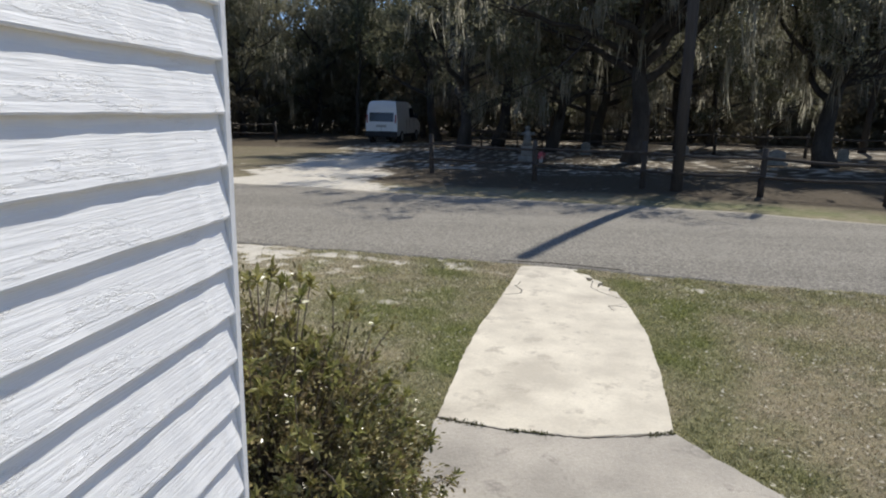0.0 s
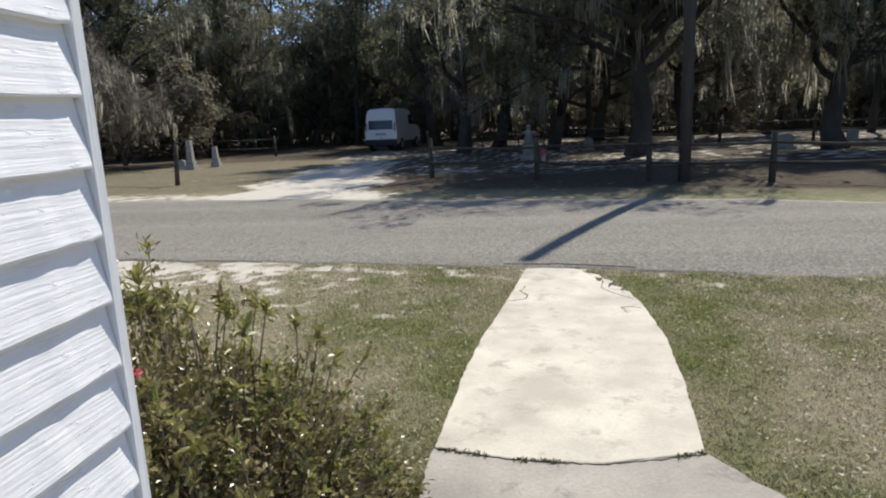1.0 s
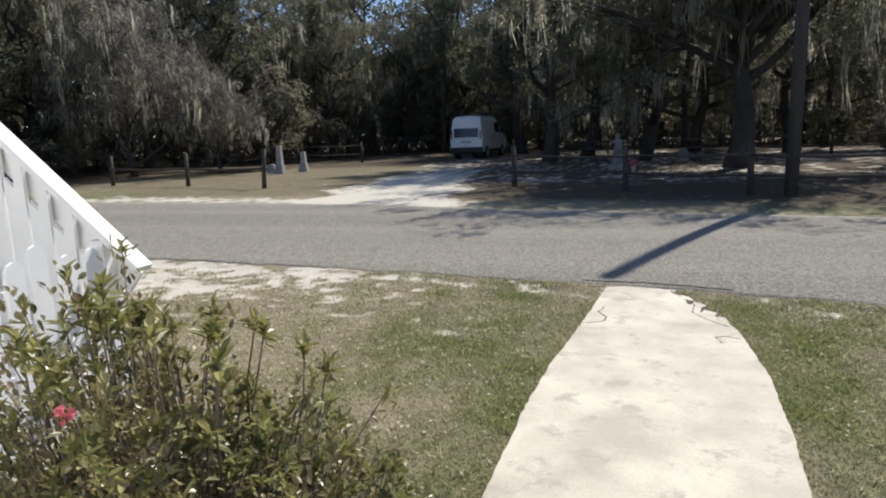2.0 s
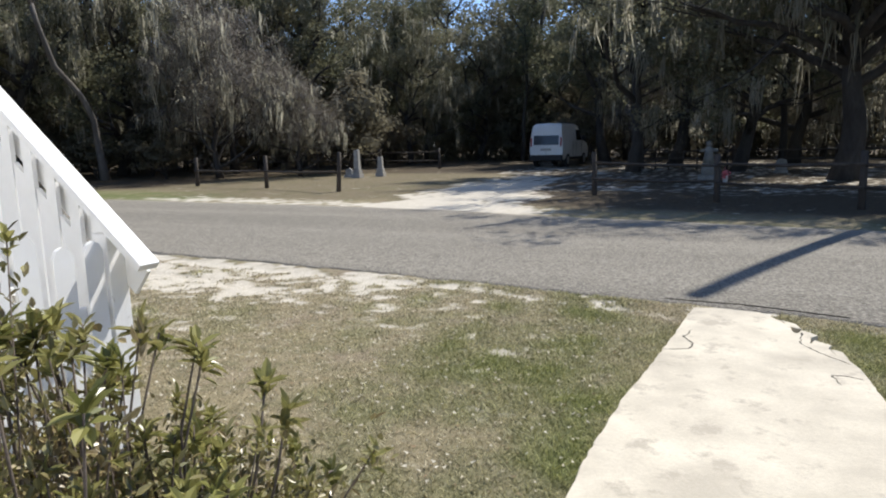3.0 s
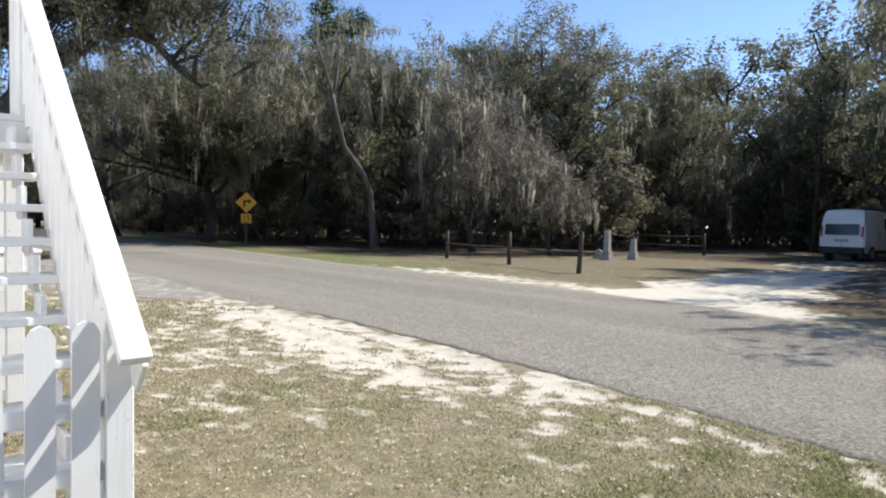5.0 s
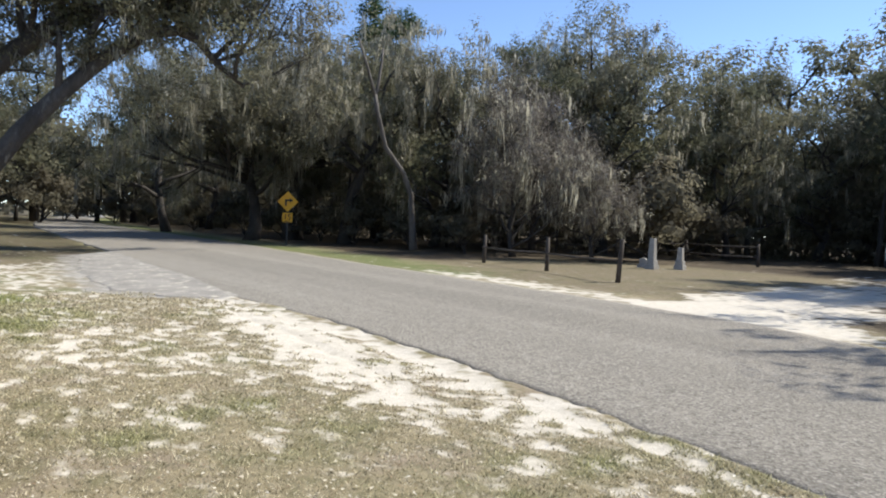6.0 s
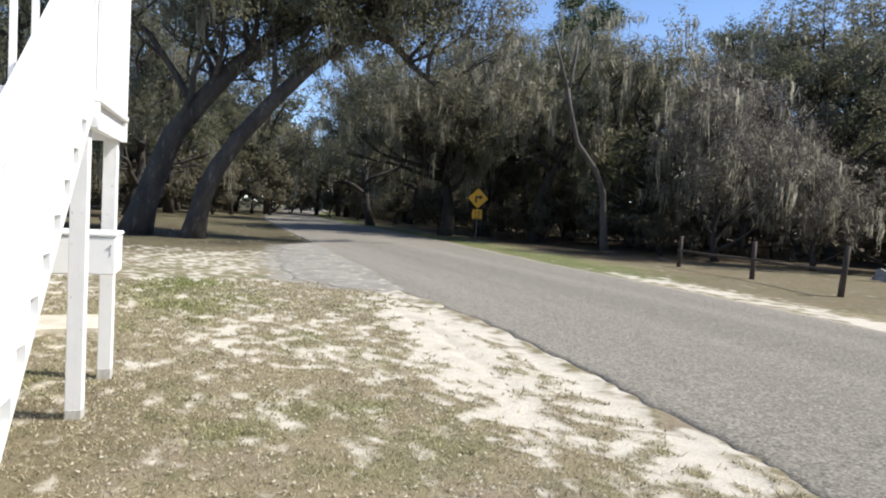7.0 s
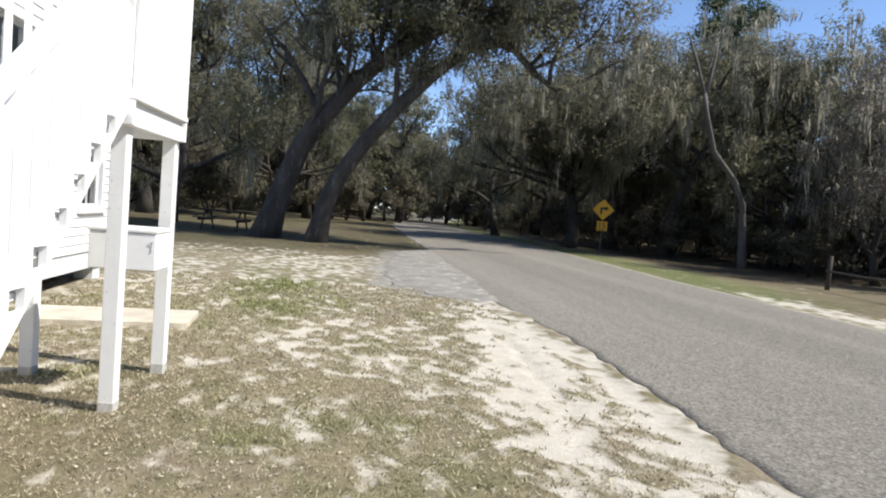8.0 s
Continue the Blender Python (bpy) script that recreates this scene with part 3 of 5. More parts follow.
def crack(name, points, width, z, seed, label, parent=None):
    """A jagged dark crack, filled with dirt."""
    r = random.Random(seed)
    fine = []
    for (ax, ay), (bx, by) in zip(points, points[1:]):
        n = max(2, int(math.hypot(bx - ax, by - ay) / 0.025))
        fine += [(ax + (bx - ax) * k / n + r.gauss(0, 0.004), ay + (by - ay) * k / n + r.gauss(0, 0.004)) for k in range(n)]
    fine.append(points[-1])
    verts, faces = [], []
    for k, (x, y) in enumerate(fine):
        x2, y2 = fine[min(k + 1, len(fine) - 1)]
        x1, y1 = fine[max(k - 1, 0)]
        d = math.hypot(x2 - x1, y2 - y1) + 1e-6
        w = width * r.uniform(0.12, 1.0) * (0.3 if k in (0, len(fine) - 1) else 1)
        nx_, ny_ = -(y2 - y1) / d * w, (x2 - x1) / d * w
        verts += [(x - nx_, y - ny_, z), (x + nx_, y + ny_, z)]
        if k:
            faces.append((2 * k - 2, 2 * k, 2 * k + 1, 2 * k - 1))
    ob = new(name, mesh_from(name, verts, faces, M_DIRT))
    ob.modifiers.new("fill", "SOLIDIFY").thickness = 0.004
    ob.parent = parent
    return tagged(ob, label)


walkway, apron_slab, road_ob = bpy.data.objects["walkway"], bpy.data.objects["walkway_apron"], bpy.data.objects["road"]
crack("crack", [(-0.65, 3.40), (-0.3, 3.32), (0.1, 3.30), (0.35, 3.36), (0.56, 3.425)], 0.0055, 0.0365, 1, "dark dirt-filled joint with weeds", walkway)
crack("crack", [(-0.42, 5.80), (-0.33, 5.83), (-0.26, 5.86), (-0.24, 5.98), (-0.30, 6.10), (-0.26, 6.28)], 0.007, 0.037, 2, "", walkway)
crack("crack", [(0.50, 5.48), (0.47, 5.62), (0.55, 5.64), (0.62, 5.60)], 0.006, 0.037, 3, "", walkway)
crack("crack", [(-0.5, 7.27), (-0.2, 7.25), (0.1, 7.24), (0.4, 7.17), (0.8, 7.06)], 0.013, 0.012, 8, "", road_ob)
crack("crack", [(0.60, 5.85), (0.47, 6.02), (0.38, 6.2), (0.42, 6.45)], 0.006, 0.037, 4, "", walkway)

# broken pieces at the torn corner of the walkway
for k, outline in enumerate(([(0.56, 6.03), (0.62, 6.0), (0.60, 6.12), (0.545, 6.16)], [(0.45, 6.235), (0.535, 6.18), (0.57, 6.26), (0.48, 6.35)], [(0.385, 6.45), (0.465, 6.38), (0.51, 6.45), (0.43, 6.56)], [(0.375, 6.63), (0.43, 6.59), (0.41, 6.72), (0.31, 6.80)])):
    chip = slab("walkway_chip", outline, -0.04, 0.026 - 0.004 * (k % 2), M_CONCRETE, 0.006, 30 + k, "")
    chip.parent = walkway
    chip["category"], chip["kind"] = "", ""

# ---- the white clapboard house ----
EAST, FRONT, LAP = -0.914, 1.70, 0.1143
house = thing("house", EAST, FRONT, 0, -1.0, "white clapboard wooden house raised on low piers", "house")
HW, HD, HB, HT = 9.9, 9.0, 0.22, 4.5      # length of the front, depth, height of the underside and of the eaves
OPENINGS = [(-9.42, -8.72, 1.0, 2.62), (-7.25, -6.3, 1.0, 2.92), (-4.25, -3.4, 1.88, 3.95)]   # windows and the upper door, x from the corner


def cut_spans(a, b, z0, z1):
    spans = [(a, b)]
    for o0, o1, oz0, oz1 in OPENINGS:
        if z1 > oz0 and z0 < oz1:
            spans = [s for p, q in spans for s in ((p, min(q, o0)), (max(p, o1), q)) if s[1] - s[0] > 0.01]
    return spans


bm = bmesh.new()
for z0, z1 in ((HB, 1.0), (1.0, 1.88), (1.88, 2.62), (2.62, 2.92), (2.92, 3.95), (3.95, HT)):
    for a, b in cut_spans(-HW, 0.0, z0 + 0.001, z1 - 0.001):
        box(bm, a, b, -0.12, 0.0, z0, z1)
part("front_wall", bm, M_TRIM, house)
bm = bmesh.new()
box(bm, -0.12, 0, -HD, -0.121, HB, HT)
part("side_wall", bm, M_TRIM, house)
bm = bmesh.new()
box(bm, -HW, -HW + 0.12, -HD, -0.121, HB, HT)
part("far_wall", bm, M_TRIM, house)
bm = bmesh.new()
box(bm, -HW + 0.121, -0.121, -HD, -HD + 0.12, HB, HT)
part("back_wall", bm, M_TRIM, house)
bm = bmesh.new()
box(bm, -HW + 0.121, -0.121, -HD + 0.121, -0.121, HB + 0.02, HB + 0.06)
part("floor_deck", bm, M_POST, house)
bm = bmesh.new()
for a, b, c, d in (((0.35, 0.35), (-HW - 0.35, 0.35), (-HW - 0.35, -HD / 2), (0.35, -HD / 2)), ((0.35, -HD - 0.35), (0.35, -HD / 2), (-HW - 0.35, -HD / 2), (-HW - 0.35, -HD - 0.35))):
    zs = [HT - 0.02 if abs(p[1] + HD / 2) > 0.1 else HT + 2.4 for p in (a, b, c, d)]
    low = [bm.verts.new((p[0], p[1], z)) for p, z in zip((a, b, c, d), zs)]
    top = [bm.verts.new((p[0], p[1], z + 0.09)) for p, z in zip((a, b, c, d), zs)]
    bm.faces.new(low), bm.faces.new(top)
    for k in range(4):
        bm.faces.new((low[k], low[(k + 1) % 4], top[(k + 1) % 4], top[k]))
part("roof", bm, M_ROOF, house, "grey shingle roof")
for k, xx in enumerate((-0.3, -2.6, -5.0, -6.9, -9.55)):
    part("pier", boxed(xx - 0.13, xx + 0.13, -0.28, -0.03, -0.1, HB - 0.002, 0.01), M_TRIM, house)
part("sill_board", boxed(-HW - 0.02, 0.0, 0.002, 0.024, HB - 0.03, HB + 0.10, 0.003), M_TRIM, house)
part("corner_board", boxed(-0.095, 0.024, 0.004, 0.032, HB, HT - 0.03, 0.003), M_TRIM, house)
part("corner_board", boxed(-HW - 0.01, -HW + 0.09, 0.004, 0.032, HB + 0.11, HT - 0.03, 0.003), M_TRIM, house)


def window(x0, x1, z0, z1, name, label, curtain):
    w = new(name)
    w.parent = house
    tagged(w, label)
    bm = bmesh.new()
    for a, b, c, d in ((x0 - 0.09, x0, z0 - 0.02, z1), (x1, x1 + 0.09, z0 - 0.02, z1), (x0 - 0.11, x1 + 0.11, z1 + 0.001, z1 + 0.11)):
        box(bm, a, b, 0.004, 0.036, c, d, edge=0.003)
    part("casing", bm, M_TRIM, w)
    part("window_sill", boxed(x0 - 0.12, x1 + 0.12, 0.003, 0.07, z0 - 0.065, z0 - 0.022, 0.004), M_TRIM, w)
    bm, mid = bmesh.new(), (z0 + z1) / 2
    for a, b, c, d in ((x0, x0 + 0.045, z0, z1), (x1 - 0.045, x1, z0, z1), (x0 + 0.046, x1 - 0.046, z0, z0 + 0.06), (x0 + 0.046, x1 - 0.046, z1 - 0.05, z1), (x0 + 0.046, x1 - 0.046, mid - 0.02, mid + 0.02)):
        box(bm, a, b, -0.06, -0.03, c, d)
    box(bm, (x0 + x1) / 2 - 0.011, (x0 + x1) / 2 + 0.011, -0.057, -0.033, z0 + 0.061, mid - 0.021)
    box(bm, (x0 + x1) / 2 - 0.011, (x0 + x1) / 2 + 0.011, -0.057, -0.033, mid + 0.021, z1 - 0.051)
    part("sash", bm, M_TRIM, w)
    for a, b in ((x0 + 0.046, (x0 + x1) / 2 - 0.012), ((x0 + x1) / 2 + 0.012, x1 - 0.046)):
        for c, d in ((z0 + 0.062, mid - 0.022), (mid + 0.022, z1 - 0.052)):
            part("pane", boxed(a, b, -0.048, -0.044, c, d, 0), M_GLASS, w)
    if curtain:
        verts, faces = [], []
        for k in range(25):
            xx = x0 + 0.05 + (x1 - x0 - 0.1) * k / 24
            for zz in (z0 + 0.04, mid):
                verts.append((xx, -0.16 + 0.025 * math.sin(k * 1.3), zz))
        faces = [(2 * k, 2 * k + 2, 2 * k + 3, 2 * k + 1) for k in range(24)]
        c = part("curtain", mesh_from("curtain", verts, faces, M_CURTAIN, True), None, w, "faded orange curtain")
        c.modifiers.new("cloth", "SOLIDIFY").thickness = 0.004


def glass_material():
    m, n, l, b = shader("dark_window_glass")
    b.inputs["Base Color"].default_value = (0.9, 0.93, 0.93, 1)
    b.inputs["Roughness"].default_value, b.inputs["Transmission Weight"].default_value, b.inputs["IOR"].default_value = 0.02, 1.0, 1.45
    return m


M_GLASS = glass_material()
M_CURTAIN = surface("faded_orange_cloth", (0.55, 0.20, 0.07), (0.65, 0.30, 0.13), 4, 0.9)
window(*OPENINGS[0], "window", "white sash window with an orange curtain", True)
window(*OPENINGS[1], "window", "white sash window with dark panes", False)
door = new("door")
door.parent = house
tagged(door, "white panelled upper door")
x0, x1, z0, z1 = OPENINGS[2]
part("door_leaf", boxed(x0 + 0.01, x1 - 0.01, -0.09, -0.05, z0 + 0.01, z1 - 0.01, 0.003), M_TRIM, door)
bm = bmesh.new()
for a, b, c, d in ((x0 - 0.1, x0, z0, z1), (x1, x1 + 0.1, z0, z1), (x0 - 0.12, x1 + 0.12, z1 + 0.001, z1 + 0.12)):
    box(bm, a, b, 0.004, 0.036, c, d, edge=0.003)
part("casing", bm, M_TRIM, door)
for c, d in ((z0 + 0.15, z0 + 0.9), (z0 + 1.05, z1 - 0.15)):
    part("door_panel", boxed(x0 + 0.12, x1 - 0.12, -0.0495, -0.035, c, d, 0.008), M_TRIM, door)
part("door_knob", boxed(x1 - 0.1, x1 - 0.05, -0.0495, 0.0, z0 + 0.95, z0 + 1.0, 0.02), M_POST, door, "dark metal knob")

# clapboards: bevelled boards, each lapping the one below
def clapboard(length, seed, way=-1):
    """Runs along x from 0, towards -x or +x; its back lies on y = 0."""
    r = np.random.RandomState(seed)
    xs = [0.0] + [-v for v in (0.03, 0.07, 0.11, 0.16, 0.21, 0.27, 0.33, 0.4, 0.48, 0.57, 0.68, 0.8, 0.95, 1.1, 1.3, 1.6, 2.4) if v < length - 0.1] + [-length]
    verts, faces = [], []
    for k, x in enumerate(xs):
        j = r.normal(0, 0.0008, 3)
        verts += [(x, 0.004, j[0]), (x, 0.0235 + j[1], j[0]), (x, 0.025 + j[1], 0.004 + j[0]), (x, 0.0065, LAP + 0.012), (x, 0.004, LAP + 0.012)]
    for k in range(len(xs) - 1):
        for q in range(5):
            faces.append((5 * k + q, 5 * k + (q + 1) % 5, 5 * k + 5 + (q + 1) % 5, 5 * k + 5 + q))
    faces += [(4, 3, 2, 1, 0), tuple(5 * (len(xs) - 1) + q for q in range(5))]
    verts = [(-way * x, y, z) for x, y, z in verts]
    return mesh_from("clapboard", verts, faces, None)


rows = int((HT - 0.05 - HB) / LAP)
lap_side, lap_front = [], []
for k in range(4):
    lap_side.append(clapboard(HD - 0.02, k, 1))
    lap_side[-1].materials.append(M_CLAP_X)
    lap_front.append(clapboard(1.0, 20 + k))
    lap_front[-1].materials.append(M_CLAP_X)
for k in range(rows):
    z = HB - 0.026 + k * LAP
    ob = new("clapboard", lap_side[(k * 7 + k // 3) % 4])
    ob.parent = house
    ob.matrix_local = pose(0.0, 0.002, z, 0, 0, -90)
    for a, b in cut_spans(-HW + 0.092, -0.098, z - 0.02, z + LAP):
        a2 = max([a] + [o1 + 0.092 for o0, o1, oz0, oz1 in OPENINGS if abs(a - o1) < 0.01])
        b2 = min([b] + [o0 - 0.092 for o0, o1, oz0, oz1 in OPENINGS if abs(b - o0) < 0.01])
        if z < HB + 0.1:
            continue
        ob = new("clapboard", lap_front[k % 4])
        ob.parent = house
        ob.location, ob.scale = (b2, 0.001, z), (b2 - a2, 1, 1)

# ---- the outside stair with its landing ----
RISE, RUN, N_RISE = 0.163, 0.172, 11
NOSE0 = -4.42                         # the top tread's nosing would reach here at 1.82 m
TOP_NOSE = 1.845
IN_Y, OUT_Y = 2.94, 3.82              # inner and outer face of the stair
DECK = 1.87
stair = thing("outside_staircase", -2.7, 3.33, 0, -3.5, "white painted wooden outside stair with open risers and a board balustrade", "staircase")
SX, SY = -2.7, 3.4


def sp(bm, name, material=None, label="", parent=None):
    bmesh.ops.translate(bm, verts=bm.verts, vec=(-SX, -SY, 0))
    return part(name, bm, material or M_WHITE, parent or stair, label)


def nose(x):
    return TOP_NOSE - (x - NOSE0) * RISE / RUN


tread_me = None
for k in range(1, N_RISE):
    x, z = NOSE0 + (N_RISE - k) * RUN, TOP_NOSE - (N_RISE - k) * RISE
    if tread_me is None:
        ob = sp(boxed(x - 0.215, x + 0.02, IN_Y + 0.005, OUT_Y - 0.045, z - 0.038, z, 0.005), "tread", M_WHITE_X)
        tread_me, base = ob.data, (x, z)
    else:
        ob = new("tread", tread_me)
        ob.parent = stair
        ob.location = (x - base[0], 0, z - base[1])
for y0 in (IN_Y - 0.04,):
    bm = bmesh.new()
    prof = [(-2.62, 0.0), (-2.80, 0.0), (-4.56, nose(-4.56) - 0.22), (-4.56, DECK - 0.04), (-4.44, DECK - 0.06), (-2.62, 0.10)]
    a = [bm.verts.new((x, y0, z)) for x, z in prof]
    b = [bm.verts.new((x, y0 + 0.038, z)) for x, z in prof]
    bm.faces.new(a), bm.faces.new(b)
    for k in range(len(prof)):
        bm.faces.new((a[k], a[(k + 1) % 6], b[(k + 1) % 6], b[k]))
    sp(bm, "stringer", M_WHITE_X)
# the outer stringer: boards that leave a square gap beside each tread

def plate(x0, x1, low0, low1, top0, top1):
    y0, y1 = OUT_Y - 0.035, OUT_Y
    bm = bmesh.new()
    a = [bm.verts.new(q) for q in ((x0, y0, low0), (x1, y0, low1), (x1, y0, top1), (x0, y0, top0))]
    b = [bm.verts.new(q) for q in ((x0, y1, low0), (x1, y1, low1), (x1, y1, top1), (x0, y1, top0))]
    bm.faces.new(a[::-1]), bm.faces.new(b)
    for q in range(4):
        bm.faces.new((a[q], a[(q + 1) % 4], b[(q + 1) % 4], b[q]))
    sp(bm, "stringer_board", M_WHITE)


for k in range(11):
    x1 = -4.56 + k * RUN
    x2, x3 = x1 + 0.12, x1 + RUN
    mid = nose(x1 + 0.06)
    low = [max(0.0, nose(v) - 0.215) for v in (x1, x2, x3)]
    top = [nose(v) + 0.05 for v in (x1, x2, x3)]
    plate(x2 - 0.0005, x3, low[1], low[2], top[1], top[2])
    if mid - 0.148 > low[0] + 0.01 and k > 0:
        plate(x1, x2, low[0], low[1], mid - 0.148, mid - 0.148)
        plate(x1, x2, mid - 0.05, mid - 0.05, top[0], top[1])
    else:
        plate(x1, x2, low[0], low[1], top[0], top[1])
for k in range(1, 11):
    x1 = -4.56 + k * RUN
    sp(boxed(x1 - 0.06, x1 + 0.11, OUT_Y - 0.15, OUT_Y - 0.125, nose(x1) - 0.21, nose(x1) - 0.042, 0.003), "cleat")
# landing: deck boards, rim, posts
DX0, DX1 = -5.63, -4.55
for k in range(8):
    y0 = 2.06 + k * (OUT_Y + 0.04 - 2.06) / 8
    sp(boxed(DX0, DX1, y0 + 0.003, y0 + (OUT_Y + 0.04 - 2.06) / 8 - 0.003, DECK - 0.036, DECK, 0.004), "deck_board", M_WHITE_X)
for y0 in (2.08, IN_Y - 0.04, OUT_Y - 0.035):
    sp(boxed(DX0 + 0.04, DX1 - 0.04, y0, y0 + 0.038, DECK - 0.18, DECK - 0.038, 0.003), "joist", M_WHITE_X)
for x0 in (DX0, DX1 - 0.039):
    sp(boxed(x0, x0 + 0.038, 2.08, OUT_Y + 0.03, DECK - 0.18, DECK - 0.038, 0.003), "rim_board", M_WHITE)
POSTS = [(-4.72, 3.735), (-5.60, 3.755), (-5.42, 2.94), (-4.70, 2.94)]
for k, (px, py) in enumerate(POSTS):
    sp(boxed(px - 0.045, px + 0.045, py - 0.045, py + 0.045, -0.08, DECK - 0.181, 0.004), "post", M_POSTW)
    sp(boxed(px - 0.047, px + 0.047, py - 0.047, py + 0.047, -0.04, 0.05 + 0.02 * (k % 2), 0.006), "worn_foot", M_FOOT, "grey worn foot of the post")
# balustrade of the flight
CAP0, CAP1 = Vector((-2.34, 3.77, 0.845)), Vector((-4.62, 3.77, 2.69))
slope = (CAP1.z - CAP0.z) / (CAP1.x - CAP0.x)


def cap_z(x):
    return CAP0.z + (x - CAP0.x) * slope


bm = bmesh.new()
beam(bm, CAP0, CAP1, 0.098, 0.036)
sp(bm, "handrail", M_WHITE_X)
bm = bmesh.new()
beam(bm, CAP0 + Vector((-0.10, 0.045, 0.085 - 0.17)), CAP1 + Vector((0, 0.045, -0.115)), 0.02, 0.14)
sp(bm, "sub_rail", M_WHITE_X)
x = -2.66
while x > -4.66:
    top, low = cap_z(x) - 0.20, max(-0.02, nose(x) - 0.05)
    if x > -2.75:
        low = -0.02
    bm = bmesh.new()
    # a wide board whose head is notched on one side under the rail
    prof = [(x - 0.066, low), (x + 0.066, low), (x + 0.066, cap_z(x + 0.066) - 0.03), (x + 0.002, cap_z(x + 0.002) - 0.03), (x, top - 0.03), (x - 0.066, top + 0.025)]
    a = [bm.verts.new((px, 3.762, pz)) for px, pz in prof]
    b = [bm.verts.new((px, 3.783, pz)) for px, pz in prof]
    bm.faces.new(a[::-1]), bm.faces.new(b)
    for q in range(6):
        bm.faces.new((a[q], a[(q + 1) % 6], b[(q + 1) % 6], b[q]))
    sp(bm, "baluster", M_WHITE)
    x -= 0.146
sp(boxed(-2.62, -2.53, 3.725, 3.815, -0.05, 0.98, 0.004), "newel_post", M_POSTW)
sp(boxed(-2.623, -2.527, 3.722, 3.818, -0.03, 0.055, 0.006), "worn_foot", M_FOOT, "grey worn foot of the post")
sp(boxed(-4.70, -4.57, 3.745, 3.822, DECK - 0.03, 2.80, 0.004), "corner_post", M_POSTW)
# landing rails
TOP = 2.84
sp(boxed(DX0 - 0.03, -4.60, 3.75, 3.89, TOP - 0.018, TOP + 0.018, 0.004), "handrail", M_WHITE_X)
sp(boxed(DX0 - 0.03, DX0 + 0.11, 2.06, 3.749, TOP - 0.018, TOP + 0.018, 0.004), "handrail", M_WHITE)
x = DX0 + 0.06
while x < -4.6:
    sp(boxed(x - 0.046, x + 0.046, OUT_Y + 0.005, OUT_Y + 0.03, DECK - 0.02 + 0.024, TOP - 0.019, 0.003), "baluster", M_WHITE)
    x += 0.104
y = 2.12
while y < 3.74:
    sp(boxed(DX0 + 0.02, DX0 + 0.058, y - 0.02, y + 0.02, DECK + 0.002, TOP - 0.019, 0.003), "baluster", M_WHITE)
    y += 0.128

# the picket gate across the foot of the stair
gate = thing("picket_gate", -2.545, 3.70, 0, -93.0, "white picket gate with round-topped boards", "gate")


def picket(w, h, t):
    bm = bmesh.new()
    prof = [(-w / 2, 0), (w / 2, 0), (w / 2, h - 0.045), (w * 0.3, h - 0.012), (0, h), (-w * 0.3, h - 0.012), (-w / 2, h - 0.045)]
    a = [bm.verts.new((x, -t, z)) for x, z in prof]
    b = [bm.verts.new((x, 0, z)) for x, z in prof]
    bm.faces.new(a[::-1]), bm.faces.new(b)
    for k in range(len(prof)):
        bm.faces.new((a[k], a[(k + 1) % 7], b[(k + 1) % 7], b[k]))
    return bm


rng = random.Random(4)
for k in range(6):
    p = part("picket", picket(0.086, 0.935 + rng.uniform(-0.02, 0.05), 0.019), M_WHITE, gate)
    p.location = (0.115 + k * 0.131, 0.03, 0.025 + rng.uniform(0, 0.02))
    p.rotation_euler = (0, radians(rng.uniform(-1.5, 1.5)), 0)
for z in (0.16, 0.40, 0.62):
    part("gate_rail", boxed(0.0, 0.93, -0.03, 0.009, z, z + 0.065, 0.004), M_WHITE_X, gate)

part("gate_sill", boxed(-0.02, 0.95, -0.05, 0.045, -0.02, 0.028, 0.006), M_POST, gate, "dark sill board under the gate")

# the white box under the landing
crate = thing("storage_box", -5.03, 3.64, 0.82, -2.5, "white painted wooden box with lid and hook between posts", "box")
part("body", boxed(-0.19, 0.13, -0.07, 0.330, 0.0, 0.235, 0.006), M_WHITE, crate)
part("lid", boxed(-0.20, 0.138, -0.08, 0.338, 0.237, 0.262, 0.006), M_WHITE, crate)
bm = bmesh.new()
box(bm, 0.131, 0.135, 0.302, 0.306, 0.12, 0.18)
box(bm, 0.131, 0.141, 0.297, 0.311, 0.18, 0.185)
part("hook", bm, M_STONE_PALE, crate, "small grey metal hook")

# ---- trees ----
def grow(rng, out, tips, p, d, length, radius, level, top, wander=0.22, lift=0.10, kids=(5, 5, 4), spread=0.9, seg=7, wood=9):
    """One branch and, along it, its children. out: tubes; tips: places where leaves grow, with the branch level."""
    pts, rad = [Vector(p)], [radius]
    d = Vector(d).normalized()
    for k in range(seg):
        d = (d + Vector((rng.gauss(0, wander), rng.gauss(0, wander), rng.gauss(0, wander * 0.6) + lift))).normalized()
        pts.append(pts[-1] + d * length / seg)
        rad.append(radius * (1 - 0.72 * (k + 1) / seg))
    if level <= wood:
        out.append((pts, rad, (10, 6, 4, 3)[min(level, 3)]))
    if level >= top:
        for a in pts[1:]:
            tips.append(a)
        return
    n = kids[min(level, len(kids) - 1)]
    for k in range(n):
        f = 0.35 + 0.65 * (k + rng.random()) / n
        i = min(seg - 1, int(f * seg))
        q = pts[i].lerp(pts[i + 1], f * seg - i)
        side = Vector((rng.gauss(0, 1), rng.gauss(0, 1), rng.gauss(0.15, 0.5))).normalized()
        grow(rng, out, tips, q, d.lerp(side, spread * 0.75), length * rng.uniform(0.45, 0.72), max(rad[i] * 0.55, 0.012), level + 1, top, wander * 1.15, lift * 0.6, kids, spread, max(2, seg - 2), wood)


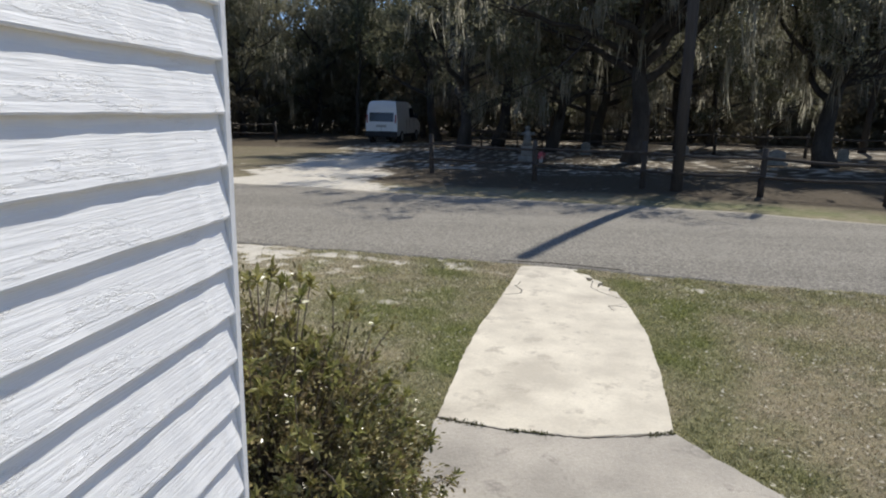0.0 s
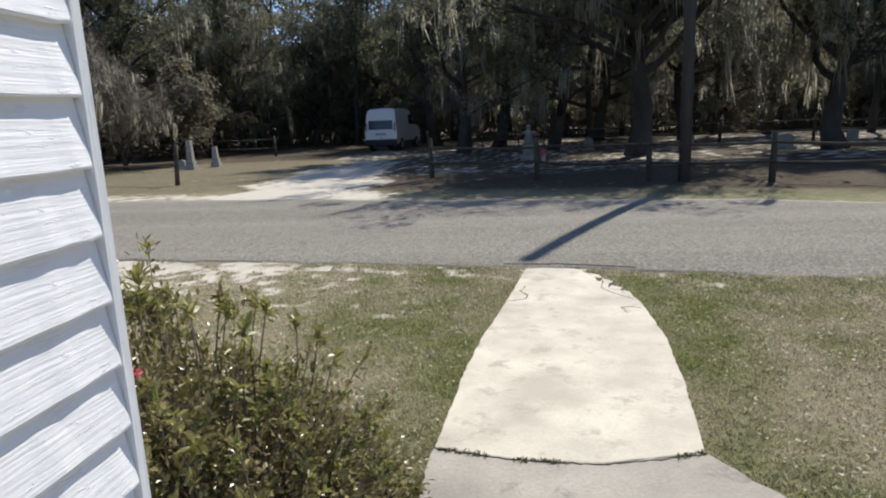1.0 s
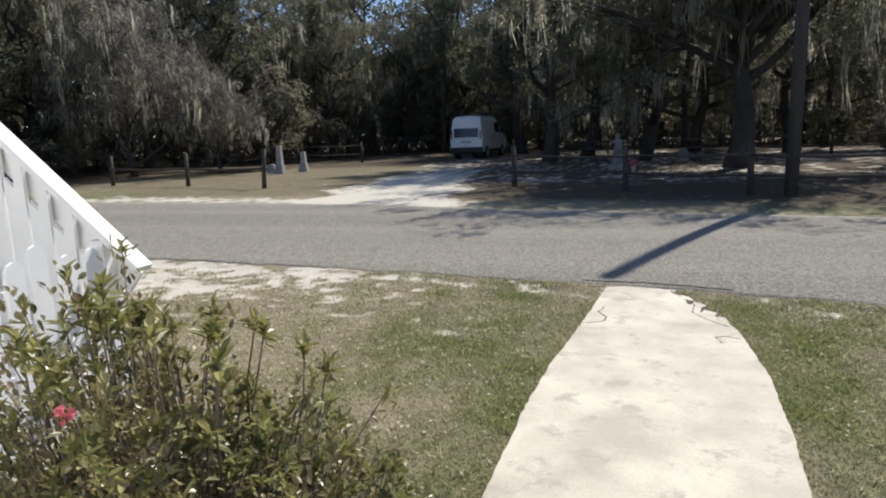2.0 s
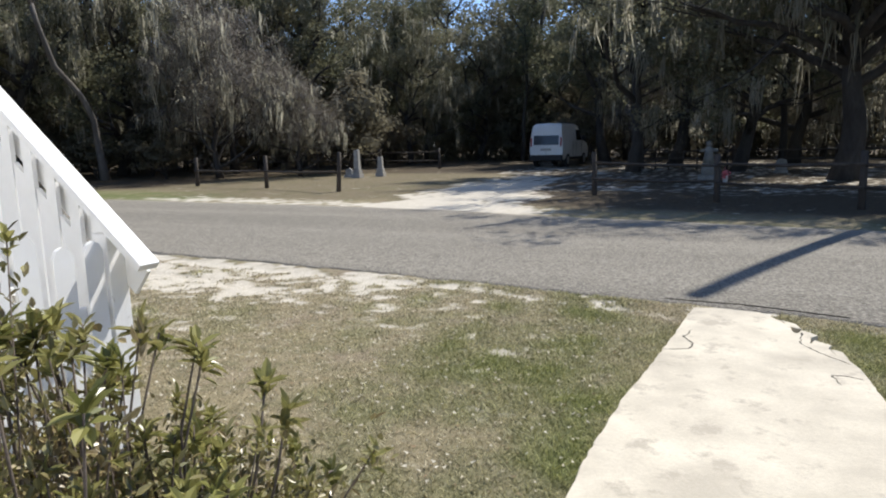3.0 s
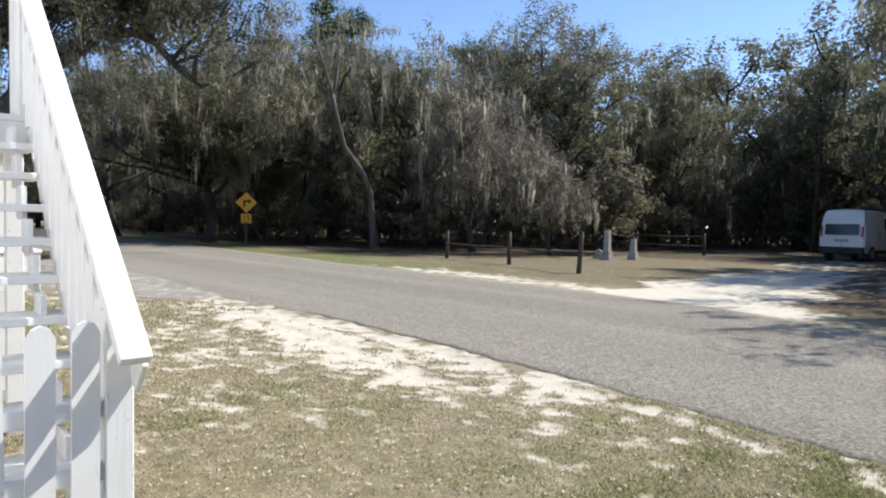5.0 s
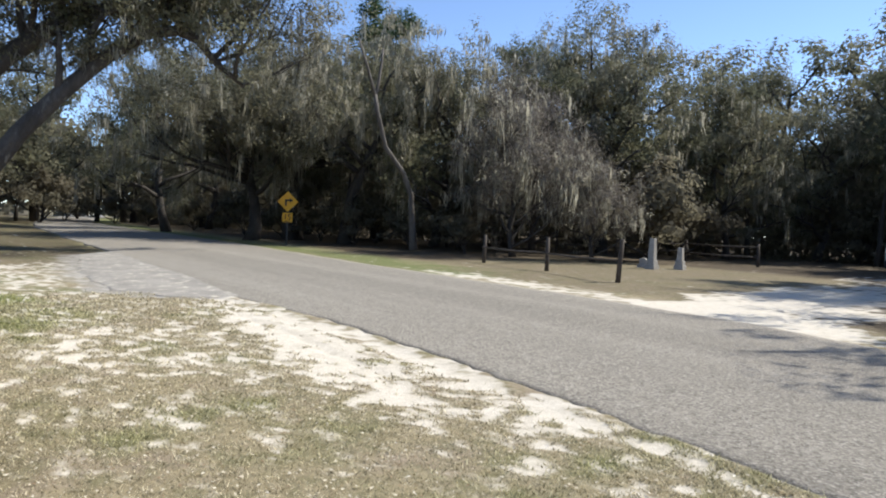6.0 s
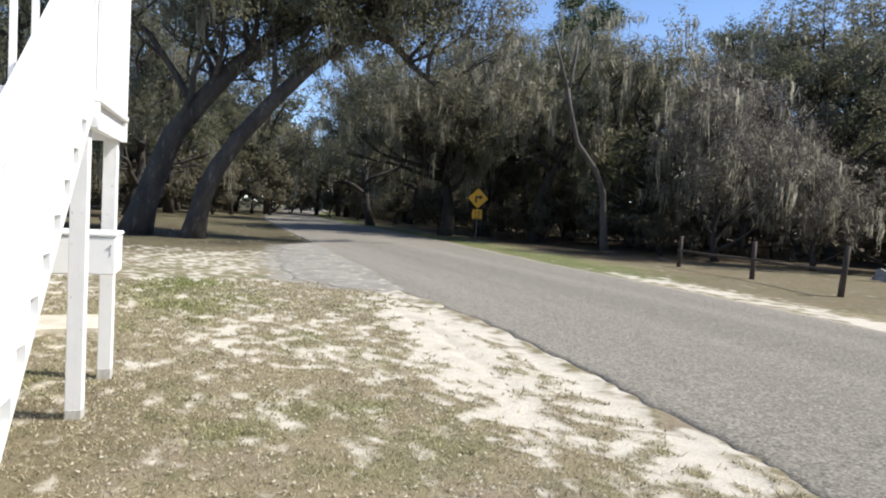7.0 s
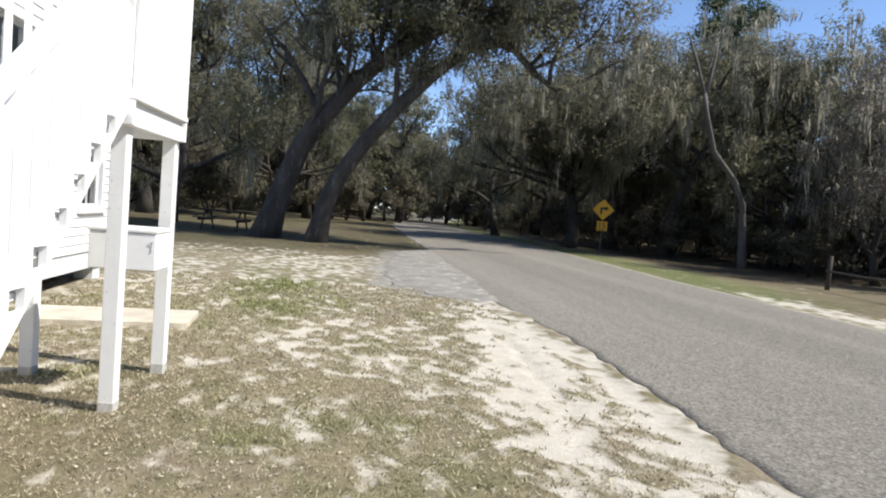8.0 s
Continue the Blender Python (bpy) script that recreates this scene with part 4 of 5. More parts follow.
def tubes_mesh(name, tubes, material):
    verts, faces = [], []
    for pts, rad, sides in tubes:
        v, f = tube(pts, rad, sides)
        o = len(verts)
        verts += v
        faces += [tuple(i + o for i in q) for q in f]
    return mesh_from(name, [tuple(v) for v in verts], faces, material, True)


def leaf_mesh(name, centres, size, material, seed, ratio=0.62, flat=0.0, outward=None):
    """Small pointed leaves. outward: the way that each one faces, more or less; without it they face anywhere."""
    r = np.random.RandomState(seed)
    c = np.asarray(centres, float)
    n = len(c)
    face = r.normal(size=(n, 3))
    face /= np.linalg.norm(face, axis=1)[:, None]
    if outward is not None:
        face = face * 0.33 + outward
    face[:, 2] += flat * 3
    face /= np.linalg.norm(face, axis=1)[:, None]
    a = r.normal(size=(n, 3))
    a -= face * (a * face).sum(1)[:, None]
    a /= np.linalg.norm(a, axis=1)[:, None]
    b = np.cross(face, a)
    s = size * r.uniform(0.6, 1.4, (n, 1))
    v = np.stack([c - a * s, c + a * s * 0.7 + b * s * ratio, c + a * s * 0.7 - b * s * ratio], 1).reshape(-1, 3)
    return mesh_from(name, v, np.arange(n * 3).reshape(n, 3), material)


def moss_mesh(name, roots, lengths, width, material, seed):
    """Hanging strands: narrow ribbons that taper and sway."""
    r = np.random.RandomState(seed)
    p, n = np.asarray(roots, float), len(roots)
    ang = r.uniform(0, 2 * np.pi, n)
    u = np.stack([np.cos(ang), np.sin(ang), 0 * ang], 1)
    rows = []
    drift = r.normal(0, 0.07, (n, 3)) * lengths[:, None]
    shape = ((0.0, 0.7), (0.45, 1.1), (1.0, 0.08))
    for f, w in shape:
        q = p + drift * f * f + np.stack([r.normal(0, 0.045, n), r.normal(0, 0.045, n), -lengths * f], 1)
        rows += [q - u * width * w, q + u * width * w]
    v = np.stack(rows, 1).reshape(-1, 3)
    o = np.arange(n)[:, None] * 6
    f = np.concatenate([o + np.array([[0, 1, 3, 2]]) + 2 * k for k in range(2)], 0)
    return mesh_from(name, v, f, material)


def scatter(rng, tips, count, spread, squash=0.7):
    """Places round the twig ends, and the way outwards from the clump and the crown at each."""
    c = np.array([tuple(t) for t in tips])
    pick = c[rng.randint(0, len(c), count)]
    off = rng.normal(0, 1, (count, 3))
    off /= np.linalg.norm(off, axis=1)[:, None]
    crown = pick - c.mean(0)
    crown /= np.linalg.norm(crown, axis=1)[:, None] + 1e-6
    out = off * 0.7 + crown * 0.5 + np.array([0, 0, 0.35])
    return pick + off * (rng.rand(count) ** 0.45)[:, None] * np.array([spread, spread, spread * squash]) * 1.25, out


def make_tree(name, seed, trunk, limbs, leaves=11000, leaf=0.085, puff=0.34, moss=1400, moss_len=1.1, leaf_mat=None, bark=None, label="", category="tree", top=3, x=0, y=0, turn=0, kids=(5, 5, 4), group="", wander=0.22, wood=9):
    """trunk: (points, radii). limbs: (place along the trunk 0..1, direction, length, radius)."""
    rng, npr = random.Random(seed), np.random.RandomState(seed)
    t = thing(name, x, y, float(ground_z(x, y)), turn, label, category, group)
    pts, rad = trunk
    out, tips = [([Vector(p) for p in pts], rad, 12)], []
    for f, d, length, r in limbs:
        i = min(len(pts) - 2, int(f * (len(pts) - 1)))
        q = Vector(pts[i]).lerp(Vector(pts[i + 1]), f * (len(pts) - 1) - i)
        grow(rng, out, tips, q, d, length, r, 1, top, kids=kids, wander=wander, wood=wood)
    part("trunk", tubes_mesh("trunk", out[:1], bark or M_BARK), None, t)
    part("branchwork", tubes_mesh("branchwork", out[1:], bark or M_BARK), None, t)["kind"] = "stuff"
    if leaves:
        places, out_way = scatter(npr, tips, leaves, puff)
        part("crown", leaf_mesh("crown", places, leaf, leaf_mat or M_LEAF, seed, outward=out_way), None, t)["kind"] = "stuff"
    if moss:
        bunch = scatter(npr, tips, moss // 9, puff * 0.6)[0]
        roots = np.repeat(bunch, 9, 0) + npr.normal(0, 0.07, (len(bunch) * 9, 3))
        ln = np.repeat(npr.gamma(1.6, moss_len * 0.7 / 1.6, len(bunch)), 9) * npr.uniform(0.5, 1.1, len(roots))
        room = np.maximum(roots[:, 2] - 0.9, 0.15)
        part("moss", moss_mesh("moss", roots, np.minimum(ln, np.minimum(room, 1.9 * moss_len)), 0.021, M_MOSS, seed), None, t, "hanging grey Spanish moss")["kind"] = "stuff"
    return t


def straight(h, r, sway=0.4, seed=0, n=7):
    rng = random.Random(seed)
    pts, px, py = [], 0.0, 0.0
    for k in range(n):
        pts.append((px, py, h * k / (n - 1) - 0.15))
        px, py = px + rng.gauss(0, sway / n), py + rng.gauss(0, sway / n)
    rad = [r * (1.35 if k == 0 else 1.05 - 0.75 * k / (n - 1)) for k in range(n)]
    return pts, rad


def ring_limbs(seed, n, length, radius, low=0.35, rise=0.35):
    rng = random.Random(seed)
    out = []
    for k in range(n):
        a = 2.4 * k + rng.uniform(-0.4, 0.4)
        f = low + (0.98 - low) * k / max(1, n - 1)
        out.append((f, (math.cos(a), math.sin(a), rise + 0.5 * f + rng.uniform(-0.15, 0.15)), length * (1.15 - 0.45 * f) * rng.uniform(0.85, 1.15), radius * (1.1 - 0.5 * f)))
    return out


OAK = "live oak hung with grey Spanish moss"
oak_a = make_tree("live_oak", 1, straight(5.6, 0.38, 0.9, 1), ring_limbs(1, 13, 5.3, 0.19, 0.5, 0.36) + [(0.7, (-0.55, -1, 0.10), 5.9, 0.17), (0.72, (0.3, -1, 0.2), 4.3, 0.16), (0.66, (-0.3, -1, 0.06), 5.6, 0.16), (0.62, (-0.95, -1, 0.12), 6.0, 0.14), (0.74, (-0.75, -1, 0.22), 5.0, 0.13), (0.68, (0.0, -1, 0.14), 5.0, 0.14), (0.78, (-0.35, -1, 0.28), 4.6, 0.13), (0.8, (-0.9, -0.6, 0.4), 5.4, 0.15), (0.82, (1, -0.5, 0.4), 4.6, 0.15)], 70000, 0.058, 0.46, 8000, 1.0, label=OAK, x=3.34, y=23.8, group="woodland oaks", kids=(5, 6, 5), wood=2)
oak_b = make_tree("live_oak", 2, straight(7.8, 0.26, 1.2, 2), ring_limbs(2, 11, 3.9, 0.14, 0.35), 22000, 0.062, 0.40, 900, 0.6, M_LEAF_DARK, label="tall dark live oak with thin moss", x=-1.95, y=32.7, group="woodland oaks", wood=2)
oak_c = make_tree("live_oak", 3, straight(6.4, 0.22, 1.5, 3), ring_limbs(3, 11, 4.1, 0.13, 0.22, 0.25), 25000, 0.060, 0.40, 2400, 0.75, label=OAK, x=6.8, y=33.0, group="woodland oaks", wood=2)
thin = make_tree("woodland_tree", 4, straight(9.5, 0.15, 1.4, 4), ring_limbs(4, 9, 2.6, 0.075, 0.5), 9000, 0.07, 0.38, 240, 0.6, M_LEAF_DARK, label="slender dark woodland tree with moss", x=2.5, y=33.4, group="woodland trees", wood=2)
bush = make_tree("understory_bush", 5, straight(1.2, 0.06, 0.3, 5, 4), ring_limbs(5, 8, 1.9, 0.04, 0.1, 0.6), 2800, 0.09, 0.34, 0, 0.5, M_THICKET, label="dark brown-green understory bush", category="bush", top=2, kids=(3, 3, 3), x=-28, y=27, group="understory bushes", wood=1)
grey = make_tree("grey_tree", 6, straight(4.4, 0.14, 1.0, 6), ring_limbs(6, 13, 3.2, 0.07, 0.12, 0.3), 30000, 0.038, 0.42, 2800, 0.75, M_TWIG, label="grey bare-twigged tree draped in moss", x=-19.6, y=23.6, group="grey mossy trees")
far_tree = make_tree("far_tree", 7, straight(8.5, 0.2, 1.2, 7, 5), ring_limbs(7, 9, 4.0, 0.12, 0.12), 5000, 0.12, 0.62, 100, 1.0, M_LEAF, label="distant grey-green woodland oak tree", top=2, kids=(4, 5, 4), x=-34, y=60, group="distant trees", wood=1)
FOREST = random.Random(77)


def put(ob, x, y, size=1.0, turn=None):
    s = size * FOREST.uniform(0.9, 1.1)
    return copy_thing(ob, pose(x, y, float(ground_z(x, y)), 0, 0, FOREST.uniform(0, 360) if turn is None else turn) @ Matrix.Diagonal((s, s, s * FOREST.uniform(0.92, 1.1), 1)))


for ob, x, y, s in (
        (far_tree, -24.0, 47.0, 1.3), (far_tree, -19.5, 50.0, 1.25), (far_tree, -15.0, 51.0, 1.35), (far_tree, -10.0, 52.0, 1.3), (far_tree, -13.0, 47.5, 1.2), (far_tree, -29.0, 44.0, 1.2), (oak_a, 9.6, 23.6, 0.92), (oak_a, -34.0, 20.6, 1.2), (oak_a, -33.0, 17.6, 0.98), (oak_c, -44.0, 16.6, 1.2), (oak_c, -29.5, -1.5, 1.25), (oak_c, 0.6, 29.0, 1.0), (oak_b, -5.5, 37.0, 1.1), (oak_c, 3.2, 36.5, 1.2), (oak_c, 11.5, 36.0, 0.8), (oak_a, -37.0, -4.5, 1.05), (oak_c, -41.0, 1.5, 1.2), (oak_c, -31.5, -7.5, 1.2), (oak_b, -50.0, -6.0, 1.3), (oak_c, -66.0, 9.0, 1.2), (oak_b, -50.0, 3.5, 1.2), (far_tree, -1.8, 43.0, 1.2), (oak_c, 16.5, 28.0, 0.72), (oak_c, 21.0, 35.0, 0.85),
        (far_tree, -5.2, 43.0, 1.15), (oak_c, -3.2, 28.5, 1.05), (far_tree, -10.8, 45.5, 1.3), (oak_c, -15.0, 43.5, 0.95), (oak_c, -17.0, 37.0, 0.92), (oak_b, -19.5, 39.5, 1.12),
        (oak_c, -22.0, 33.0, 1.25), (oak_b, -25.5, 35.5, 1.26), (oak_b, -28.5, 32.0, 1.17), (oak_b, -32.0, 36.0, 1.3), (oak_c, -35.0, 29.5, 1.1), (oak_c, -27.5, 25.5, 1.22),
        (oak_b, -41.0, 33.0, 1.2), (oak_c, -44.5, 27.0, 1.15), (oak_c, -38.5, 23.0, 1.05), (oak_b, -51.0, 30.0, 1.2), (oak_c, -53.0, 22.5, 1.15), (far_tree, -61.0, 25.0, 1.2),
        (oak_c, -60.0, 4.0, 1.1), (far_tree, -66.0, -4.0, 1.15), (far_tree, -56.0, -10.0, 1.15), (far_tree, -74.0, 13.0, 1.2), (far_tree, -70.0, 21.0, 1.2)):
    put(ob, x, y, s)
for x, y, s in ((-47.0, -1.6, 0.95), (-54.5, 8.0, 0.9), (-64.0, 10.5, 0.9), (-59.0, 24.0, 1.0), (-53.4, 28.0, 1.0), (-17.5, 40.5, 1.0), (-11.5, 42.0, 0.95), (0.8, 38.0, 0.95), (5.0, 41.0, 1.0), (9.5, 38.0, 1.0), (-24.0, 29.5, 0.95), (-34.0, 26.5, 0.95), (-7.2, 42.5, 0.9), (15.5, 34.0, 1.0), (-43.0, 25.0, 1.0), (-39.0, 27.0, 1.0)):
    put(thin, x, y, s)
for x, y, s in ((-16.5, 25.0, 0.72), (-22.0, 27.5, 1.05), (-28.0, 37.0, 1.2), (-3.6, 36.5, 0.8), (5.6, 38.5, 0.85)):
    put(grey, x, y, s)
for k in range(44):
    x = -72 + k * 2.25 + FOREST.uniform(-0.6, 0.6)
    y = 33.0 + 4 * math.sin(k * 1.7) + FOREST.uniform(-1, 2) + (11.0 if -14 < x < 30 else 0) - (5 if x < -24 else 0)
    put(bush, x, y, FOREST.uniform(1.0, 1.6))
for x, y, s in ((-46, -8, 1.7), (-44, -2.5, 1.5), (-49, 1.5, 1.7), (-53, 6.5, 1.6), (-59, 11.5, 1.5), (-75, 14, 2.2), (-80, 18, 2.4), (-78, 8, 2.4), (-41, -13, 1.8), (-36, -12, 1.6), (-72, 3, 2.2), (-56, 5.5, 1.4), (-61, 0, 1.5), (-55, -4, 1.4), (-66, 7, 1.4), (-58, -9, 1.4), (-70, 15, 1.4), (-49, 20, 1.0), (-42, 21, 0.95), (-36.5, 21, 0.9), (-32.5, 21.5, 0.95), (-29.0, 21.5, 0.85), (-25.5, 22.5, 0.8), (-22.0, 23.0, 0.7), (-52, -2, 1.3), (-68, 2, 1.5), (-64, -12, 1.4), (-46, 23, 1.1), (-57, 19, 1.1), (-64, 18, 1.2)):
    put(bush, x, y, s)
for k in range(30):
    put(bush, -34 + k * 2.6 + FOREST.uniform(-0.8, 0.8), 50.0 + FOREST.uniform(-2, 2) - 0.006 * (k * 2.6 - 30) ** 2, FOREST.uniform(1.8, 2.4))
for k in range(60):
    a = radians(-20 + k * 4.0 + FOREST.uniform(-1.5, 1.5))
    d = FOREST.uniform(50, 66) if k > 12 else FOREST.uniform(46, 60)
    put(far_tree, -12 + d * 1.05 * math.cos(a), 5 + d * 0.98 * math.sin(a), FOREST.uniform(1.0, 1.35))

# the two roadside oaks that lean out over the road
ARCH_A = [(0, 0, -0.2), (0.05, 0.32, 0.96), (0.1, 0.63, 1.95), (0.2, 1.1, 3.25), (0.4, 1.9, 4.4), (0.5, 2.8, 5.5), (0.6, 3.85, 6.55), (0.8, 5.4, 7.5), (1.0, 7.0, 7.9), (1.1, 8.2, 7.9)]
ARCH_B = [(0, 0, -0.2), (0.05, 0.18, 0.8), (0.1, 0.38, 1.58), (0.15, 0.7, 2.3), (0.3, 1.4, 3.4), (0.4, 2.35, 4.6), (0.5, 3.4, 5.75), (0.6, 4.5, 6.75), (0.7, 5.5, 7.05), (0.8, 6.1, 6.85), (0.9, 6.7, 6.2), (1.0, 7.6, 5.6)]


def arch_limbs(seed, n, low, length, radius, rise=1.1):
    """Limbs that rise and spread all along the upper part of a leaning trunk."""
    rng = random.Random(seed)
    out = []
    for k in range(n):
        f, a = low + (0.97 - low) * k / (n - 1), 2.4 * k + rng.uniform(-0.5, 0.5)
        side = math.cos(a) * (0.9 if math.cos(a) < 0 else 0.35)
        out.append((f, (side, math.sin(a) * 0.8, rise * rng.uniform(0.6, 1.2)), length * rng.uniform(0.8, 1.15), radius * (1.15 - 0.5 * f)))
    return out


make_tree("leaning_oak", 21, (ARCH_A, [0.58, 0.40, 0.36, 0.33, 0.30, 0.27, 0.24, 0.20, 0.15, 0.09]), arch_limbs(5, 17, 0.34, 4.3, 0.15) + [(0.9, (0.2, 0.4, -0.5), 2.0, 0.05), (0.75, (0.6, 0.3, -0.3), 2.2, 0.06)],
          48000, 0.060, 0.44, 4800, 0.6, bark=M_LICHEN, label="leaning live oak with moss, beside the road", x=-23.4, y=2.9)
make_tree("leaning_oak", 22, (ARCH_B, [0.44, 0.31, 0.29, 0.27, 0.25, 0.23, 0.21, 0.19, 0.16, 0.13, 0.10, 0.06]), arch_limbs(9, 14, 0.45, 3.6, 0.12) + [(0.99, (0.1, 0.9, 0.1), 3.0, 0.06), (0.9, (0.5, 0.5, 0.3), 3.4, 0.07)],
          32000, 0.060, 0.42, 3200, 0.65, bark=M_LICHEN, label="leaning live oak arching over the road, hung with moss", x=-22.4, y=4.65)
# the spreading oak behind the sign: dark limbs that curve out in front of its crown
SPREAD = [(0, 0, -0.2), (0.1, 0.1, 1.2), (0.3, 0.25, 2.6), (0.75, 0.6, 4.0), (1.2, 1.0, 5.2), (1.4, 1.3, 6.6)]
make_tree("spreading_oak", 23, (SPREAD, [0.42, 0.30, 0.27, 0.24, 0.20, 0.14]),
          [(0.55, (-0.6, -1.0, 0.55), 4.6, 0.15), (0.62, (0.5, -0.9, 0.5), 4.2, 0.14), (0.75, (-0.9, -0.5, 0.9), 4.4, 0.13), (0.8, (0.9, 0.5, 0.8), 4.2, 0.13), (0.9, (0.2, -0.6, 1.0), 4.0, 0.12), (0.95, (-0.4, 0.7, 1.0), 4.0, 0.11), (0.5, (-0.2, 0.9, 0.6), 3.6, 0.12)],
          15000, 0.056, 0.40, 5200, 0.9, label="spreading live oak with dark curving limbs and moss", x=-29.6, y=21.2, wander=0.3)
# the broken snag
snag = thing("dead_snag", -24.0, 21.6, float(ground_z(-24.0, 21.6)), 0, "pale crooked dead tree with a broken forked top", "dead tree")
part("trunk", tubes_mesh("trunk", [([Vector(p) for p in ((0, 0, -0.2), (0, -0.15, 1.1), (0, -0.3, 2.55), (0, -0.78, 3.5), (0, -1.8, 4.55), (0, -2.3, 6.05), (0, -2.45, 6.75))], [0.22, 0.15, 0.12, 0.11, 0.105, 0.095, 0.09], 10),
                                   ([Vector(p) for p in ((0, -2.42, 6.6), (0.05, -2.95, 7.9), (0.1, -3.45, 8.95))], [0.075, 0.06, 0.04], 7),
                                   ([Vector(p) for p in ((0, -2.42, 6.6), (-0.05, -2.25, 7.4), (-0.1, -2.1, 8.25), (-0.1, -2.05, 8.8))], [0.08, 0.07, 0.055, 0.04], 7)], M_BARK_PALE), None, snag)
# a pine over the canopy
pine = make_tree("pine_tree", 31, straight(14.5, 0.24, 0.6, 31), ring_limbs(31, 16, 2.7, 0.06, 0.56, 0.2), 17000, 0.10, 0.42, 0, 0, M_PINE, label="tall green pine above the oaks", x=-37.0, y=28.0)

# the far edge of the woods
r = np.random.RandomState(91)
n = 60000
ang = r.uniform(radians(-42), radians(222), n)
dist = 82 + 9 * r.rand(n) + 5 * np.sin(ang * 9)
top = 13.0 + 2.2 * np.sin(ang * 23) + 1.6 * np.sin(ang * 57 + 1) + r.normal(0, 0.7, n)
fx, fy, fz = -12 + dist * np.cos(ang), 5 + dist * np.sin(ang), r.rand(n) ** 0.8 * top
tagged(new("far_woods", leaf_mesh("far_woods", np.stack([fx, fy, fz], 1), 0.55, M_THICKET, 92, outward=np.stack([-np.cos(ang), -np.sin(ang), 0.5 + 0 * ang], 1))), "dark distant edge of the woods", "woods", kind="stuff")

# dark thicket under the trees
rows_t = []
for run in ([(26, 24), (22, 40), (2, 44), (-14, 46), (-23, 38), (-30, 34), (-40, 30), (-56, 27), (-76, 22)], [(-80, 9), (-66, -3), (-52, -9), (-42, -17), (-26, -24)]):
    for (ax, ay), (bx, by) in zip(run, run[1:]):
        d = math.hypot(bx - ax, by - ay)
        k = int(d * 800)
        f = r.rand(k)
        px, py = ax + (bx - ax) * f + r.normal(0, 1.0, k), ay + (by - ay) * f + r.normal(0, 1.0, k)
        hi = 2.8 + 5.2 * fbm(px, py, 3.0, 71)
        rows_t.append(np.stack([px, py, ground_z(px, py) + hi * r.rand(k) ** 0.85], 1))
places = np.concatenate(rows_t)
face = np.stack([-12 - places[:, 0], 5 - places[:, 1], 0 * places[:, 0]], 1)
face = face / np.linalg.norm(face, axis=1)[:, None] + np.array([0, 0, 0.5])
tagged(new("understory_thicket", leaf_mesh("understory_thicket", places, 0.13, M_THICKET, 93, outward=face)), "dark tangled thicket under the woodland trees", "thicket", kind="stuff")

# ---- things across the road ----
POLE = (2.98, 15.05)
pole = thing("utility_pole", *POLE, float(ground_z(*POLE)), 0, "tall dark wooden utility pole beside the fence", "pole")
v, f = tube([(0, 0, -0.3), (0.01, 0, 3), (0.0, 0.02, 9.22)], [0.125, 0.118, 0.10], 14)
part("shaft", mesh_from("shaft", v, f, M_POLE, True), None, pole)


def fence(name, posts, heights, rails, label, lean=0.0, wide=1.0):
    """Round posts, split rails nailed to their near side."""
    ox, oy = posts[0]
    t = thing(name, ox, oy, 0, 0, label, "fence")
    for (x, y), h in zip(posts, heights):
        g, tilt = float(ground_z(x, y)), 0.04 * math.sin(x * 7) + lean * (x == posts[-1][0])
        v, f = tube([(x - ox, y - oy, g - 0.15), (x - ox + tilt * 0.5, y - oy, g + h * 0.5), (x - ox + tilt, y - oy, g + h)], [0.07 * wide, 0.064 * wide, 0.058 * wide], 9)
        part("post", mesh_from("post", v, f, M_POST, True), None, t)
    for a, b in zip(posts, posts[1:]):
        for z in rails:
            za, zb = float(ground_z(*a)) + z, float(ground_z(*b)) + z + 0.05 * math.sin(a[0] * 5 + z * 9)
            v, f = tube([(a[0] - ox, a[1] - oy - 0.09 * wide, za), ((a[0] + b[0]) / 2 - ox, (a[1] + b[1]) / 2 - oy - 0.09 * wide, (za + zb) / 2 - 0.03), (b[0] - ox, b[1] - oy - 0.09 * wide, zb)], [0.03 * wide, 0.034 * wide, 0.028 * wide], 7)
            part("rail", mesh_from("rail", v, f, M_POST, True), None, t)
    return t


fence("graveyard_fence", [(-2.85, 17.7), (-0.1, 16.35), (2.3, 15.3), (4.55, 14.5), (6.5, 13.5), (8.7, 12.7), (11.0, 11.9), (13.3, 11.1)], [1.05, 1.0, 1.05, 1.0, 1.0, 1.0, 1.0, 1.0], (0.40, 0.80), "dark weathered post-and-rail fence along the graveyard")
fence("lawn_fence", [(-16.75, 19.2), (-13.45, 18.75), (-10.12, 17.7)], [0.98, 1.04, 1.12], (0.55,), "dark wooden post fence on the brown lawn", 0.12)
fence("back_fence", [(-27.0, 30.0), (-23.0, 30.4), (-19.5, 30.8), (-16.0, 31.2), (-12.8, 31.5)], [1.0] * 5, (0.45, 0.85), "dark post-and-rail fence behind the graves")
fence("plot_fence", [(-3.6 + 0.55 * k, 30.6 - 0.12 * k) for k in range(8)], [0.85] * 8, (0.3, 0.7), "low grey fence round a grave plot under the trees", wide=0.45)
fence("far_fence", [(-3.0, 30.5), (0.5, 30.2), (4.0, 29.8), (7.5, 29.4), (11.0, 29.0), (14.5, 28.5)], [0.95] * 6, (0.45, 0.8), "grey far post-and-rail fence among the graves")


